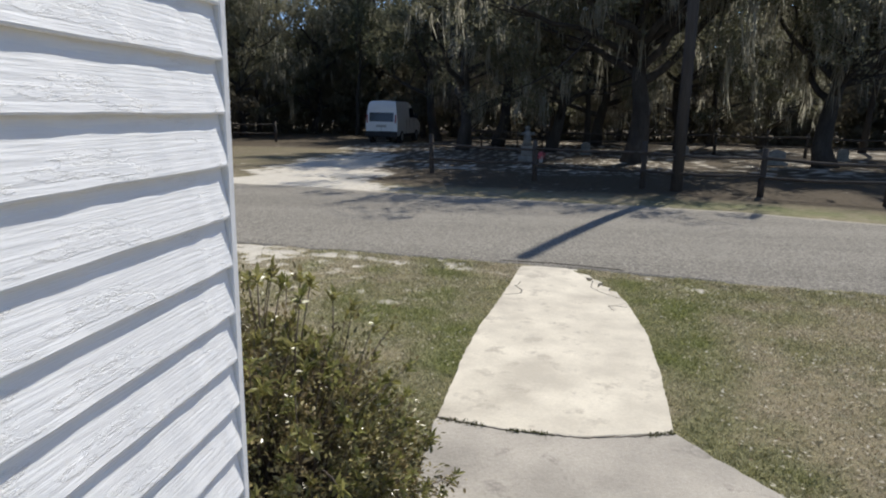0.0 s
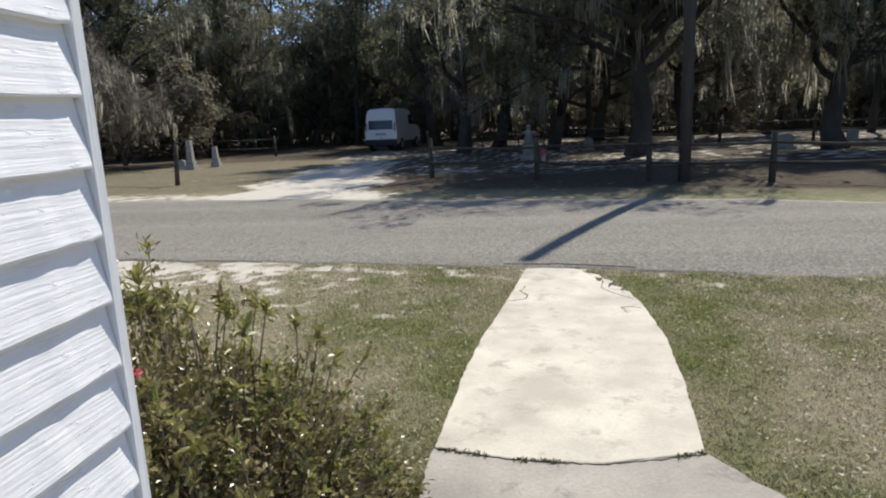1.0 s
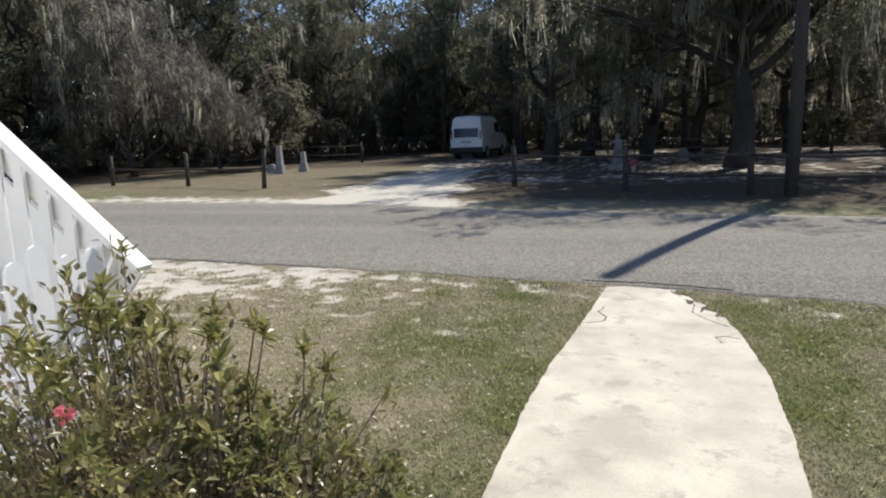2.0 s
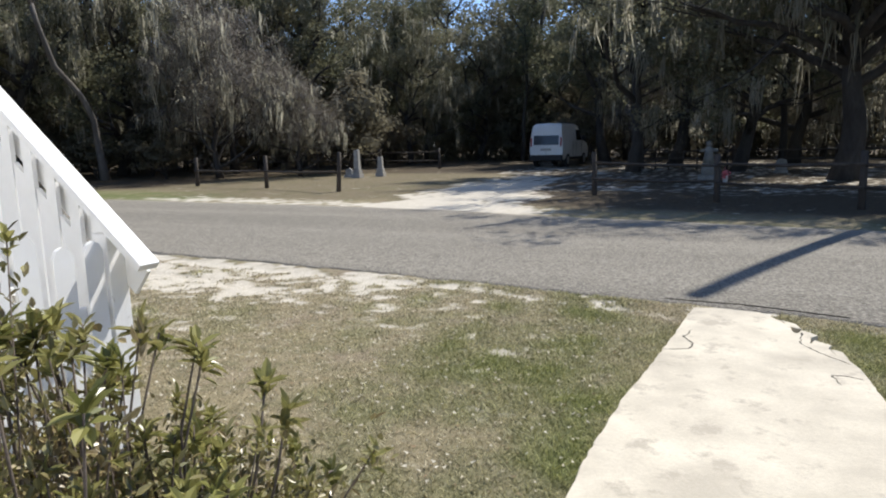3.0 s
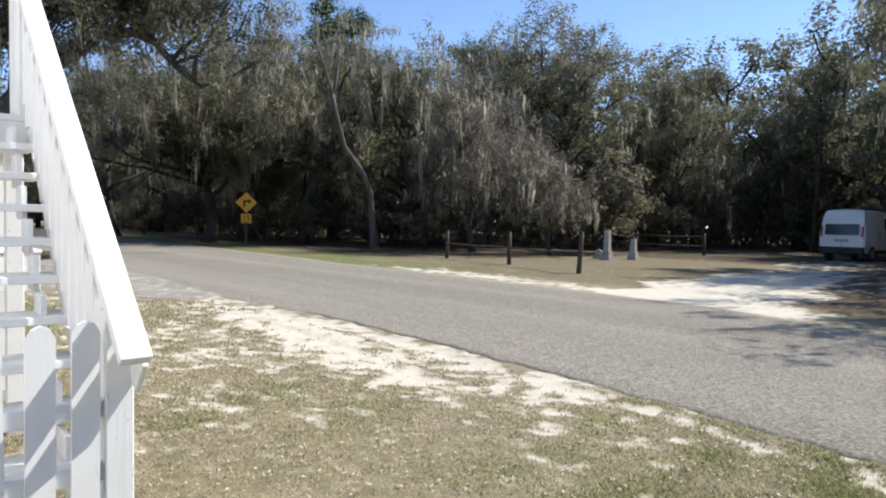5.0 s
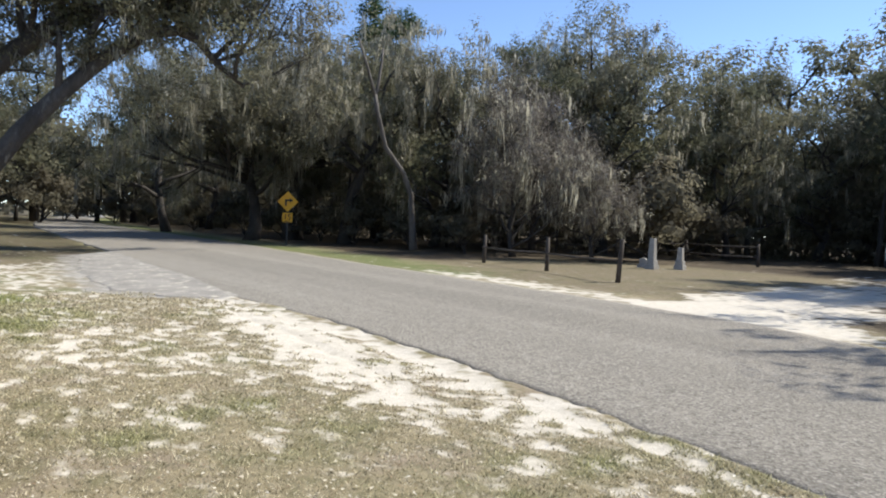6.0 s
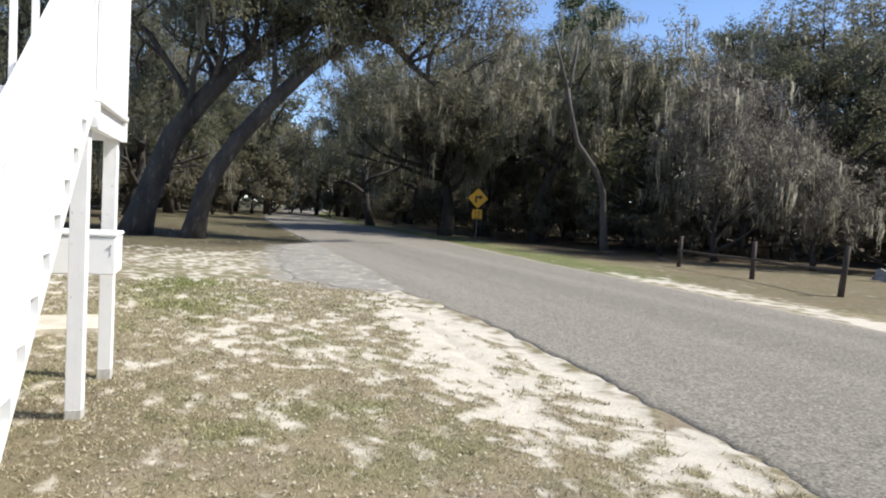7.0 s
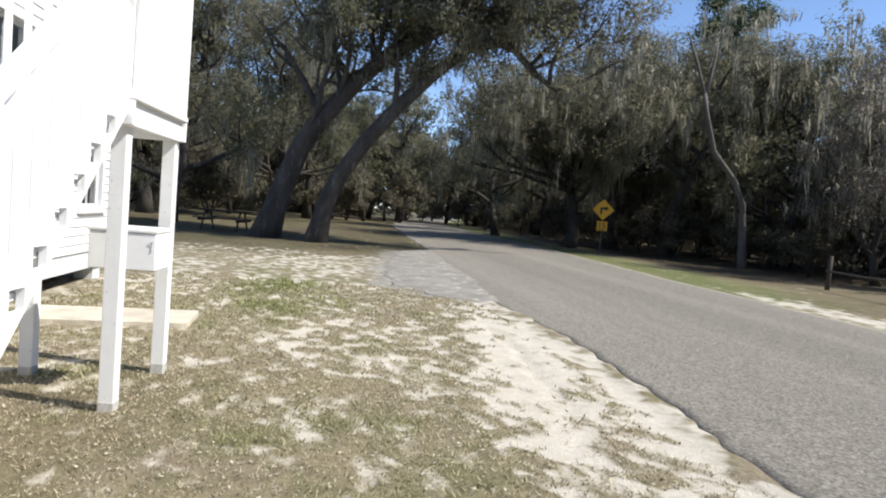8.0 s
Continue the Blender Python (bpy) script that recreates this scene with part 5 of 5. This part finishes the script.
def headstone(x, y, h, w, label, obelisk=False, stone=None):
    stone = stone or M_STONE
    t = thing("headstone", x, y, float(ground_z(x, y)), FOREST.uniform(-8, 8), label, "headstone", "headstones")
    if obelisk:
        bm = bmesh.new()
        box(bm, -w * 0.68, w * 0.68, -w * 0.68, w * 0.68, -0.05, 0.16, edge=0.01)
        box(bm, -w * 0.55, w * 0.55, -w * 0.55, w * 0.55, 0.16, 0.32, edge=0.01)
        part("base", bm, stone, t)
        bm = bmesh.new()
        box(bm, -w * 0.42, w * 0.42, -w * 0.42, w * 0.42, 0.321, h, edge=0.01)
        for q in bm.verts:
            if q.co.z > h - 0.05:
                q.co.x, q.co.y = q.co.x * 0.78, q.co.y * 0.78
        part("shaft", bm, stone, t)
    else:
        part("base", boxed(-w * 0.62, w * 0.62, -0.14, 0.14, -0.05, 0.10, 0.01), stone, t)
        bm = bmesh.new()
        prof = [(-w / 2, 0.10), (w / 2, 0.10), (w / 2, h * 0.8), (w * 0.35, h * 0.93), (0, h), (-w * 0.35, h * 0.93), (-w / 2, h * 0.8)]
        a = [bm.verts.new((px, -0.05, z)) for px, z in prof]
        b = [bm.verts.new((px, 0.05, z)) for px, z in prof]
        bm.faces.new(a), bm.faces.new(b)
        for k in range(7):
            bm.faces.new((a[k], a[(k + 1) % 7], b[(k + 1) % 7], b[k]))
        part("tablet", bm, stone, t)
    return t


headstone(-13.2, 24.1, 1.10, 0.27, "tall pale stone grave obelisk on brown lawn", True)
headstone(-12.75, 25.2, 0.80, 0.25, "smaller pale stone grave pillar on brown lawn", True)
headstone(-13.75, 24.4, 0.36, 0.28, "low pale stone grave marker on brown lawn")
for x, y, h, w in ((8.2, 24.2, 0.62, 0.75), (10.6, 26.2, 0.5, 0.6), (11.8, 27.5, 0.55, 0.5), (13.0, 25.2, 0.45, 0.55), (6.0, 28.2, 0.5, 0.5), (2.0, 27.6, 0.6, 0.45), (14.4, 23.4, 0.5, 0.6)):
    headstone(x, y, h * 0.85, w * 0.8, "low grey headstone in the shaded graveyard", False, M_STONE_SHADED)
bm = bmesh.new()
box(bm, -0.28, 0.28, -0.28, 0.28, -0.05, 0.22, edge=0.02)
box(bm, -0.19, 0.19, -0.19, 0.19, 0.22, 0.55, edge=0.02)
bmesh.ops.create_cone(bm, cap_ends=True, segments=14, radius1=0.17, radius2=0.09, depth=0.5, matrix=Matrix.Translation((0, 0, 0.80)))
bmesh.ops.create_cone(bm, cap_ends=True, segments=10, radius1=0.05, radius2=0.05, depth=0.5, matrix=Matrix.Translation((0, 0, 0.94)) @ Matrix.Rotation(radians(90), 4, "Y"))
bmesh.ops.create_uvsphere(bm, u_segments=12, v_segments=8, radius=0.09, matrix=Matrix.Translation((0, 0, 1.12)))
# darker stone here paints the shade that the monument stands in
mon = part("grave_monument", bm, M_STONE_SHADED, None, "stone grave monument behind the fence, darkened as if in shade", True)
mon.location = (-0.35, 22.6, float(ground_z(-0.35, 22.6)))
tagged(mon, category="monument")
flowers = thing("grave_flowers", 0.12, 22.3, float(ground_z(0.12, 22.3)), 0, "small bunch of red grave flowers", "flowers")
r = np.random.RandomState(3)
part("petals", leaf_mesh("petals", r.normal(0, 0.07, (60, 3)) + np.array([0, 0, 0.25]), 0.05, M_PETAL, 3), None, flowers)["kind"] = "stuff"
v, f = tube([(0, 0, -0.02), (0, 0, 0.2)], [0.06, 0.08], 10)
part("pot", mesh_from("pot", v, f, M_STONE_PALE, True), None, flowers)


# the parked van, nose away from the road
def make_van(x, y, turn):
    van = thing("parked_van", x, y, float(ground_z(x, y)), turn, "white panel van parked on the sandy drive", "van")
    prof = [(-2.24, 0.36), (-2.31, 0.62), (-2.30, 1.05), (-2.22, 1.78), (-2.15, 2.0), (-1.95, 2.08), (0.2, 2.09), (0.62, 2.0), (1.35, 1.32), (2.05, 1.12), (2.28, 0.92), (2.34, 0.60), (2.28, 0.36)]

    def half(z):
        return float(np.interp(z, [0.3, 0.7, 1.1, 1.8, 2.0, 2.1], [0.80, 0.84, 0.83, 0.76, 0.71, 0.64]))
    bm = bmesh.new()
    rows = [[bm.verts.new((s * half(z), yy, z)) for yy, z in prof] for s in (-1, 1)]
    crown = [bm.verts.new((0, yy + (0.04 if yy > 1 else -0.03 if yy < -2 else 0), z + (0.03 if z > 1.9 else 0))) for yy, z in prof]
    n = len(prof)
    bm.faces.new(rows[0]), bm.faces.new(rows[1][::-1])
    for k in range(n):
        k2 = (k + 1) % n
        bm.faces.new((rows[0][k], rows[0][k2], crown[k2], crown[k]))
        bm.faces.new((crown[k], crown[k2], rows[1][k2], rows[1][k]))
    bmesh.ops.recalc_face_normals(bm, faces=bm.faces)
    bmesh.ops.bevel(bm, geom=[e for e in bm.edges if e.calc_face_angle(0) > 0.6], offset=0.04, segments=2, affect="EDGES")
    part("body", bm, M_VAN, van)

    def rear(z):
        return float(np.interp(z, [0.62, 1.05, 1.78, 2.0], [-2.31, -2.30, -2.22, -2.15]))

    def rear_panel(name, x0, x1, z0, z1, out, material, label=""):
        bm = bmesh.new()
        vs = [bm.verts.new((xx, rear(zz) - 0.028 - dd, zz)) for dd in (0, out) for xx, zz in ((x0, z0), (x1, z0), (x1, z1), (x0, z1))]
        bm.faces.new(vs[:4]), bm.faces.new(vs[4:])
        for k in range(4):
            bm.faces.new((vs[k], vs[(k + 1) % 4], vs[4 + (k + 1) % 4], vs[4 + k]))
        return part(name, bm, material, van, label)
    rear_panel("rear_window", -0.62, 0.62, 1.08, 1.52, 0.012, M_CARGLASS, "dark tinted rear window")
    rear_panel("door_seam", -0.008, 0.008, 0.60, 1.20, 0.006, M_RUBBER)
    rear_panel("number_plate", -0.26, 0.26, 0.80, 0.91, 0.012, M_STONE)
    for s in (-1, 1):
        rear_panel("tail_light", s * 0.735 - 0.035, s * 0.735 + 0.035, 1.0, 1.42, 0.02, M_TAIL, "red tail light")
    part("rear_bumper", boxed(-0.82, 0.82, -2.42, -2.24, 0.32, 0.60, 0.04), M_RUBBER, van, "dark plastic rear bumper")
    for s in (-1, 1):
        for z0, z1, y0, y1 in ((1.28, 1.78, 0.05, 0.72),):
            bm = bmesh.new()
            vs = [bm.verts.new((s * (half(zz) + dd), yy, zz)) for dd in (0.004, 0.012) for yy, zz in ((y0, z0), (y1 + 0.35, z0), (y1, z1), (y0, z1))]
            bm.faces.new(vs[:4]), bm.faces.new(vs[4:])
            for k in range(4):
                bm.faces.new((vs[k], vs[(k + 1) % 4], vs[4 + (k + 1) % 4], vs[4 + k]))
            part("side_window", bm, M_CARGLASS, van)
        for yy in (-0.55, 0.02, 1.02):
            bm = bmesh.new()
            vs = [bm.verts.new((s * (half(zz) + dd), yy + ww, zz)) for dd in (-0.01, 0.003) for ww, zz in ((0, 0.5), (0.018, 0.5), (0.018, 1.2), (0, 1.2))]
            bm.faces.new(vs[:4]), bm.faces.new(vs[4:])
            for k in range(4):
                bm.faces.new((vs[k], vs[(k + 1) % 4], vs[4 + (k + 1) % 4], vs[4 + k]))
            part("door_seam", bm, M_RUBBER, van)
        part("rocker_panel", boxed(s * 0.815 - 0.03, s * 0.815 + 0.03, -1.1, 1.1, 0.33, 0.47, 0.02), M_RUBBER, van, "dark lower sill")
        part("mirror", boxed(s * 0.92 - 0.09, s * 0.92 + 0.09, 0.95, 1.08, 1.25, 1.5, 0.03), M_RUBBER, van)
        for yy in (-1.45, 1.45):
            wheel = new("wheel")
            wheel.parent = van
            wheel.location = (s * 0.735, yy, 0.33)
            bm = bmesh.new()
            bmesh.ops.create_cone(bm, cap_ends=True, segments=28, radius1=0.33, radius2=0.33, depth=0.22, matrix=Matrix.Rotation(radians(90), 4, "Y"))
            bmesh.ops.bevel(bm, geom=[e for e in bm.edges if e.calc_face_angle(0) > 1.2], offset=0.03, segments=2, affect="EDGES")
            part("tyre", bm, M_RUBBER, wheel)
            bm = bmesh.new()
            bmesh.ops.create_cone(bm, cap_ends=True, segments=20, radius1=0.20, radius2=0.20, depth=0.235, matrix=Matrix.Rotation(radians(90), 4, "Y"))
            part("rim", bm, M_STEEL, wheel)
    for x0 in (-0.5, 0.5):
        part("roof_rail", boxed(x0 - 0.02, x0 + 0.02, -1.7, 0.1, 2.085, 2.14, 0.008), M_RUBBER, van, "black roof rail")
    return van


make_van(-7.5, 34.8, -4.5)

# the yellow bend sign
sign = thing("road_sign", -28.0, 17.2, float(ground_z(-28.0, 17.2)), 62.0, "yellow diamond right-turn warning sign with speed plate", "road sign")
part("post", boxed(-0.03, 0.03, 0.012, 0.05, -0.2, 2.5, 0.004), M_IRON, sign)
bm = bmesh.new()
box(bm, -0.34, 0.34, -0.002, 0.002, -0.34, 0.34, Matrix.Translation((0, 0, 2.02)) @ Matrix.Rotation(radians(45), 4, "Y"))
face = part("diamond_plate", bm, M_SIGN, sign)
bm = bmesh.new()
box(bm, -0.13, -0.05, -0.010, -0.006, -0.20, 0.10)
box(bm, -0.05, 0.08, -0.010, -0.006, 0.02, 0.10)
tri = [bm.verts.new((x, yy, z)) for yy in (-0.010, -0.006) for x, z in ((0.08, -0.05), (0.24, 0.06), (0.08, 0.17))]
bm.faces.new(tri[:3]), bm.faces.new(tri[3:])
for k in range(3):
    bm.faces.new((tri[k], tri[(k + 1) % 3], tri[3 + (k + 1) % 3], tri[3 + k]))
ob = part("arrow", bm, M_RUBBER, sign, "black right-turn arrow")
ob.location = (0, 0, 2.02)
part("speed_plate", boxed(-0.23, 0.23, -0.003, 0.003, 1.06, 1.50, 0.0), M_SIGN, sign)
cu = bpy.data.curves.new("speed_number", "FONT")
cu.body, cu.size, cu.extrude, cu.align_x, cu.align_y = "15", 0.36, 0.002, "CENTER", "CENTER"
cu.materials.append(M_RUBBER)
ob = new("speed_number", cu)
ob.parent, ob.location, ob.rotation_euler = sign, (0, -0.008, 1.30), (radians(90), 0, 0)
part("unit_bar", boxed(-0.13, 0.13, -0.008, -0.005, 1.09, 1.125, 0.0), M_RUBBER, sign)

# the picnic table under the oaks
table = thing("picnic_table", -25.6, 1.3, float(ground_z(-25.6, 1.3)), 78.0, "weathered brown wooden picnic table with benches", "table")
for k in range(5):
    part("tabletop_board", boxed(-0.9, 0.9, -0.36 + k * 0.146, -0.36 + k * 0.146 + 0.138, 0.71, 0.75, 0.005), M_PICNIC, table)
for s in (-1, 1):
    part("bench_board", boxed(-0.9, 0.9, s * 0.68 - 0.12, s * 0.68 + 0.12, 0.42, 0.46, 0.005), M_PICNIC, table)
    for xx in (-0.65, 0.65):
        bm = bmesh.new()
        beam(bm, (xx, s * 0.22, 0.71), (xx, s * 0.62, -0.02), 0.04, 0.09)
        part("leg", bm, M_PICNIC, table)
for xx in (-0.70, 0.70):
    part("cross_brace", boxed(xx - 0.02, xx + 0.02, -0.78, 0.78, 0.33, 0.42, 0.004), M_PICNIC, table)

# ---- the azalea by the house corner ----
def lance_leaves(name, base, way, up, length, width, material, smooth=False):
    """Pointed leaves folded along the midrib."""
    side = np.cross(way, up)
    side /= np.linalg.norm(side, axis=1)[:, None] + 1e-9
    up = np.cross(side, way)
    L, W = length[:, None], width[:, None]
    v = np.stack([base, base + way * L * 0.35 + side * W + up * W * 0.35, base + way * L * 0.7 + side * W * 0.8 + up * W * 0.25, base + way * L - up * L * 0.08,
                  base + way * L * 0.7 - side * W * 0.8 + up * W * 0.25, base + way * L * 0.35 - side * W + up * W * 0.35], 1).reshape(-1, 3)
    o = np.arange(len(base))[:, None] * 6
    f = np.concatenate([o + np.array([[0, 1, 2, 3]]), o + np.array([[0, 3, 4, 5]])], 0)
    return mesh_from(name, v, f, material)


def unit(a):
    return a / (np.linalg.norm(a, axis=1)[:, None] + 1e-9)


AZ = (-1.17, 2.44)
azalea = thing("azalea_shrub", *AZ, float(ground_z(*AZ)), 0, "azalea shrub with glossy leaves and pink blossom", "shrub")
r = np.random.RandomState(8)
stems, inner, tip_p, tip_d = [], [], [], []
for k in range(560):
    a, el = r.uniform(0, 2 * np.pi), np.arcsin(r.uniform(0.02, 1.0))
    rad = r.uniform(0.72, 1.0)
    end = np.array([0.66 * np.cos(a) * np.cos(el), 0.62 * np.sin(a) * np.cos(el), 0.10 + (0.79 - 0.12 * np.cos(a) - 0.13 * np.sin(a)) * np.sin(el) ** 0.8]) * rad
    end += r.normal(0, 0.035, 3)
    if r.rand() < 0.13:
        end *= 1.0 + 0.22 * r.rand()
        end[2] += 0.16 * r.rand()
    root = np.array([r.normal(0, 0.08), r.normal(0, 0.08), -0.02])
    mid = root * 0.45 + end * 0.55 + np.array([0, 0, -0.06]) + r.normal(0, 0.03, 3)
    stems.append(([Vector(root), Vector(mid), Vector(end)], [0.005, 0.003, 0.0015], 4))
    d = (end - mid) / np.linalg.norm(end - mid)
    d = d * 0.6 + np.array([0, 0, 0.5])
    tip_p.append(end), tip_d.append(d / np.linalg.norm(d))
    for q in range(48):
        f = r.uniform(0.5, 1.03)
        inner.append((mid * (1 - f) + end * f) + r.normal(0, 0.028, 3))
part("branchwork", tubes_mesh("branchwork", stems, M_STEM), None, azalea)["kind"] = "stuff"
inner = np.array(inner)
w = unit(inner * np.array([1, 1, 0.8]) + r.normal(0, 0.45, inner.shape))
part("leaves", lance_leaves("leaves", inner, w, unit(r.normal(0, 0.5, inner.shape) + np.array([0, 0, 1.0])), r.uniform(0.015, 0.033, len(inner)), r.uniform(0.004, 0.0075, len(inner)), M_AZALEA), None, azalea)["kind"] = "stuff"
tp, td = np.repeat(np.array(tip_p), 11, 0), np.repeat(np.array(tip_d), 11, 0)
w = unit(td * 0.75 + unit(r.normal(0, 1, tp.shape)) * 0.85)
part("shoot_leaves", lance_leaves("shoot_leaves", tp - td * r.uniform(0, 0.05, (len(tp), 1)), w, td, r.uniform(0.024, 0.048, len(tp)), r.uniform(0.005, 0.008, len(tp)), M_TIP), None, azalea)["kind"] = "stuff"
# tall shoots with rosettes of broad leaves
shoot_tubes, sp_, sd_ = [], [], []
TALL = ((0.09, -0.18, 1.06), (0.22, -0.14, 0.99), (-0.10, -0.12, 1.08), (-0.16, 0.0, 1.04), (-0.24, -0.2, 1.03), (-0.16, 0.16, 0.99), (0.0, 0.16, 1.0), (0.15, 0.16, 0.96), (0.3, 0.2, 0.86), (-0.05, 0.25, 0.96), (0.2, 0.27, 0.88), (0.1, 0.2, 0.97), (-0.3, 0.05, 1.0), (-0.05, 0.05, 1.0), (0.1, 0.0, 1.0), (-0.34, -0.12, 0.96), (-0.08, -0.28, 1.0))
for k in range(80):
    a = r.uniform(0, 6.28)
    rad = r.uniform(0.12, 0.60)
    base_p = np.array([rad * 0.85 * np.cos(a), rad * 0.85 * np.sin(a), 0.50])
    end = np.array([rad * 1.05 * np.cos(a), rad * 1.05 * np.sin(a), 0.95 - 0.16 * np.cos(a) - 0.08 * np.sin(a) - 0.85 * rad ** 1.6 + r.uniform(-0.08, 0.04)])
    if k < len(TALL):
        end = np.array(TALL[k])
        base_p = end * np.array([0.8, 0.8, 0.0]) + np.array([0, 0, 0.55])
    shoot_tubes.append(([Vector(base_p), Vector(base_p * 0.45 + end * 0.55 + r.normal(0, 0.02, 3)), Vector(end)], [0.0032, 0.0028, 0.002], 5))
    d = end - base_p
    sp_.append(end), sd_.append(d / np.linalg.norm(d))
part("shoot_wood", tubes_mesh("shoot_wood", shoot_tubes, M_STEM), None, azalea)["kind"] = "stuff"
tp, td = np.repeat(np.array(sp_), 17, 0), np.repeat(np.array(sd_), 17, 0)
w = unit(td * r.uniform(0.15, 0.9, (len(tp), 1)) + unit(r.normal(0, 1, tp.shape)) * 0.85)
part("rosette_leaves", lance_leaves("rosette_leaves", tp - td * r.uniform(0, 0.045, (len(tp), 1)), w, td, r.uniform(0.034, 0.060, len(tp)), r.uniform(0.007, 0.011, len(tp)), M_TIP), None, azalea)["kind"] = "stuff"
for k, (px, py, pz) in enumerate(((0.02, -0.36, 0.945), (0.03, -0.345, 0.93))):
    c = np.array([px, py, pz]) + r.normal(0, 0.006, (9, 3))
    w = unit(r.normal(0, 1, (9, 3)) + np.array([0.2, -0.5, 0.5]))
    part("blossom", lance_leaves("blossom", c, w, unit(r.normal(0, 1, (9, 3)) + np.array([0, 0, 1.0])), np.full(9, 0.014), np.full(9, 0.0065), M_PETAL), None, azalea, "deep pink azalea blossom")

# ---- the lawn: short worn blades, fallen leaves ----
def blades(name, count, x0, x1, y0, y1, near, seed, label):
    r = np.random.RandomState(seed)
    x, y = r.uniform(x0, x1, count * 4), r.uniform(y0, y1, count * 4)
    sand, green, litter_shade, apron, patchy, bare, rut = cover(x, y)
    d = np.hypot(x - near[0], y - near[1])
    left, right = np.interp(y, [3.4, 4.3, 4.95, 5.45, 6.2, 7.05], [-0.64, -0.6, -0.54, -0.46, -0.36, -0.22]), np.interp(y, [3.44, 4.2, 4.95, 5.75, 6.25, 6.72, 7.0], [0.55, 0.63, 0.675, 0.645, 0.55, 0.41, 0.2])
    flare = np.interp(y, [0, 1.4, 2.4, 2.93, 3.4], [1.5, 1.45, 1.2, 0.9, 0.58])
    path = ((x > left - 0.01) & (x < right + 0.01) & (y < 7.05) & (y > 3.3)) | ((y <= 3.4) & (x > -0.67) & (x < flare)) | ((x < -0.88) & (y < 1.74 - 0.02 * x)) | ((x < -7.0) & (x > -8.05) & (y < 3.8))
    chance = np.clip(1.15 - sand * 1.35 - apron, 0, 1) * np.clip(4.0 / (d + 0.5), 0.15, 1) * np.clip((x - x0) / 1.4, 0, 1) * (y < near_edge(x) - 0.03) * ~path
    keep = np.flatnonzero(r.rand(len(x)) < chance)[:count]
    x, y, green = x[keep], y[keep], green[keep]
    n = len(x)
    z = ground_z(x, y) - 0.006
    a = r.uniform(0, 2 * np.pi, n)
    h = r.uniform(0.011, 0.031, n) * (0.7 + 0.8 * green) * (1 + (d[keep] / 14))
    lean = r.normal(0, 0.9, (n, 2)) * h[:, None]
    wd = r.uniform(0.0017, 0.0046, n) * (1 + d[keep] / 5)
    u = np.stack([np.cos(a) * wd, np.sin(a) * wd], 1)
    p = np.stack([x, y], 1)
    v = np.stack([np.column_stack([p - u, z]), np.column_stack([p + u, z]), np.column_stack([p + lean, z + h])], 1).reshape(-1, 3)
    me = mesh_from(name, v, np.arange(n * 3).reshape(n, 3), M_BLADE)
    att = me.color_attributes.new("tone", "FLOAT_COLOR", "POINT")
    g = np.repeat(green, 3)
    att.data.foreach_set("color", np.stack([g, g, g, np.ones(n * 3)], 1).astype(np.float32).ravel())
    return tagged(new(name, me), label, "grass", kind="stuff")


blades("lawn_grass", 210000, -12.0, 6.0, 1.2, 7.4, (-1.0, 4.2), 5, "short dry lawn grass with green patches")
blades("near_grass", 120000, -2.6, 3.6, 2.0, 7.4, (0.5, 4.5), 6, "short green and straw grass beside the walkway")
r = np.random.RandomState(12)
n = 5200
x, y = r.uniform(-11, 6, n), r.uniform(1.5, 7.3, n)
ok = (y < near_edge(x) - 0.05) & ~((np.abs(x - 0.1) < 0.75)) & ~((x < -0.9) & (y < 2.1)) & (cover(x, y)[0] < 0.3)
x, y = x[ok], y[ok]
tagged(new("fallen_leaves", leaf_mesh("fallen_leaves", np.stack([x, y, ground_z(x, y) + 0.008], 1), 0.012, M_LITTER, 6, 0.45, 0.8)), "scattered small dry leaves on the lawn", "leaves", kind="stuff")
# leaf bits scattered as painted glints over the lawn
n = 11000
x, y = r.uniform(-9, 6, n), r.uniform(1.8, 7.2, n)
ok = (y < near_edge(x) - 0.05) & ~((np.abs(x - 0.1) < 0.75)) & ~((x < -0.9) & (y < 2.1))
x, y = x[ok], y[ok]
tagged(new("pale_leaf_glints", leaf_mesh("pale_leaf_glints", np.stack([x, y, ground_z(x, y) + 0.016], 1), 0.012, M_GLINT, 7, 0.5, 0.8)), "pale bits of leaf that paint glints in the grass", "leaves", kind="stuff")
# weeds along the joint of the walkway
n = 700
x = r.uniform(-0.62, 0.55, n)
joint = np.interp(x, [-0.65, -0.3, 0.1, 0.35, 0.56], [3.40, 3.32, 3.30, 3.36, 3.425])
y = joint + r.normal(0, 0.009, n)
w = unit(np.column_stack([r.normal(0, 0.5, n), r.normal(0, 0.5, n), np.full(n, 0.6)]))
clump = (value_noise(x, 0 * x, 0.09, 9) > 0.62) | (x > 0.42)
tagged(new("joint_weeds", lance_leaves("joint_weeds", np.column_stack([x, y, np.full(n, 0.03)])[clump], w[clump], unit(r.normal(0, 1, (n, 3)))[clump], r.uniform(0.008, 0.028, n)[clump], np.full(n, 0.0028)[clump], M_WEED)), "small weeds growing in the walkway joint", "weeds", kind="stuff")
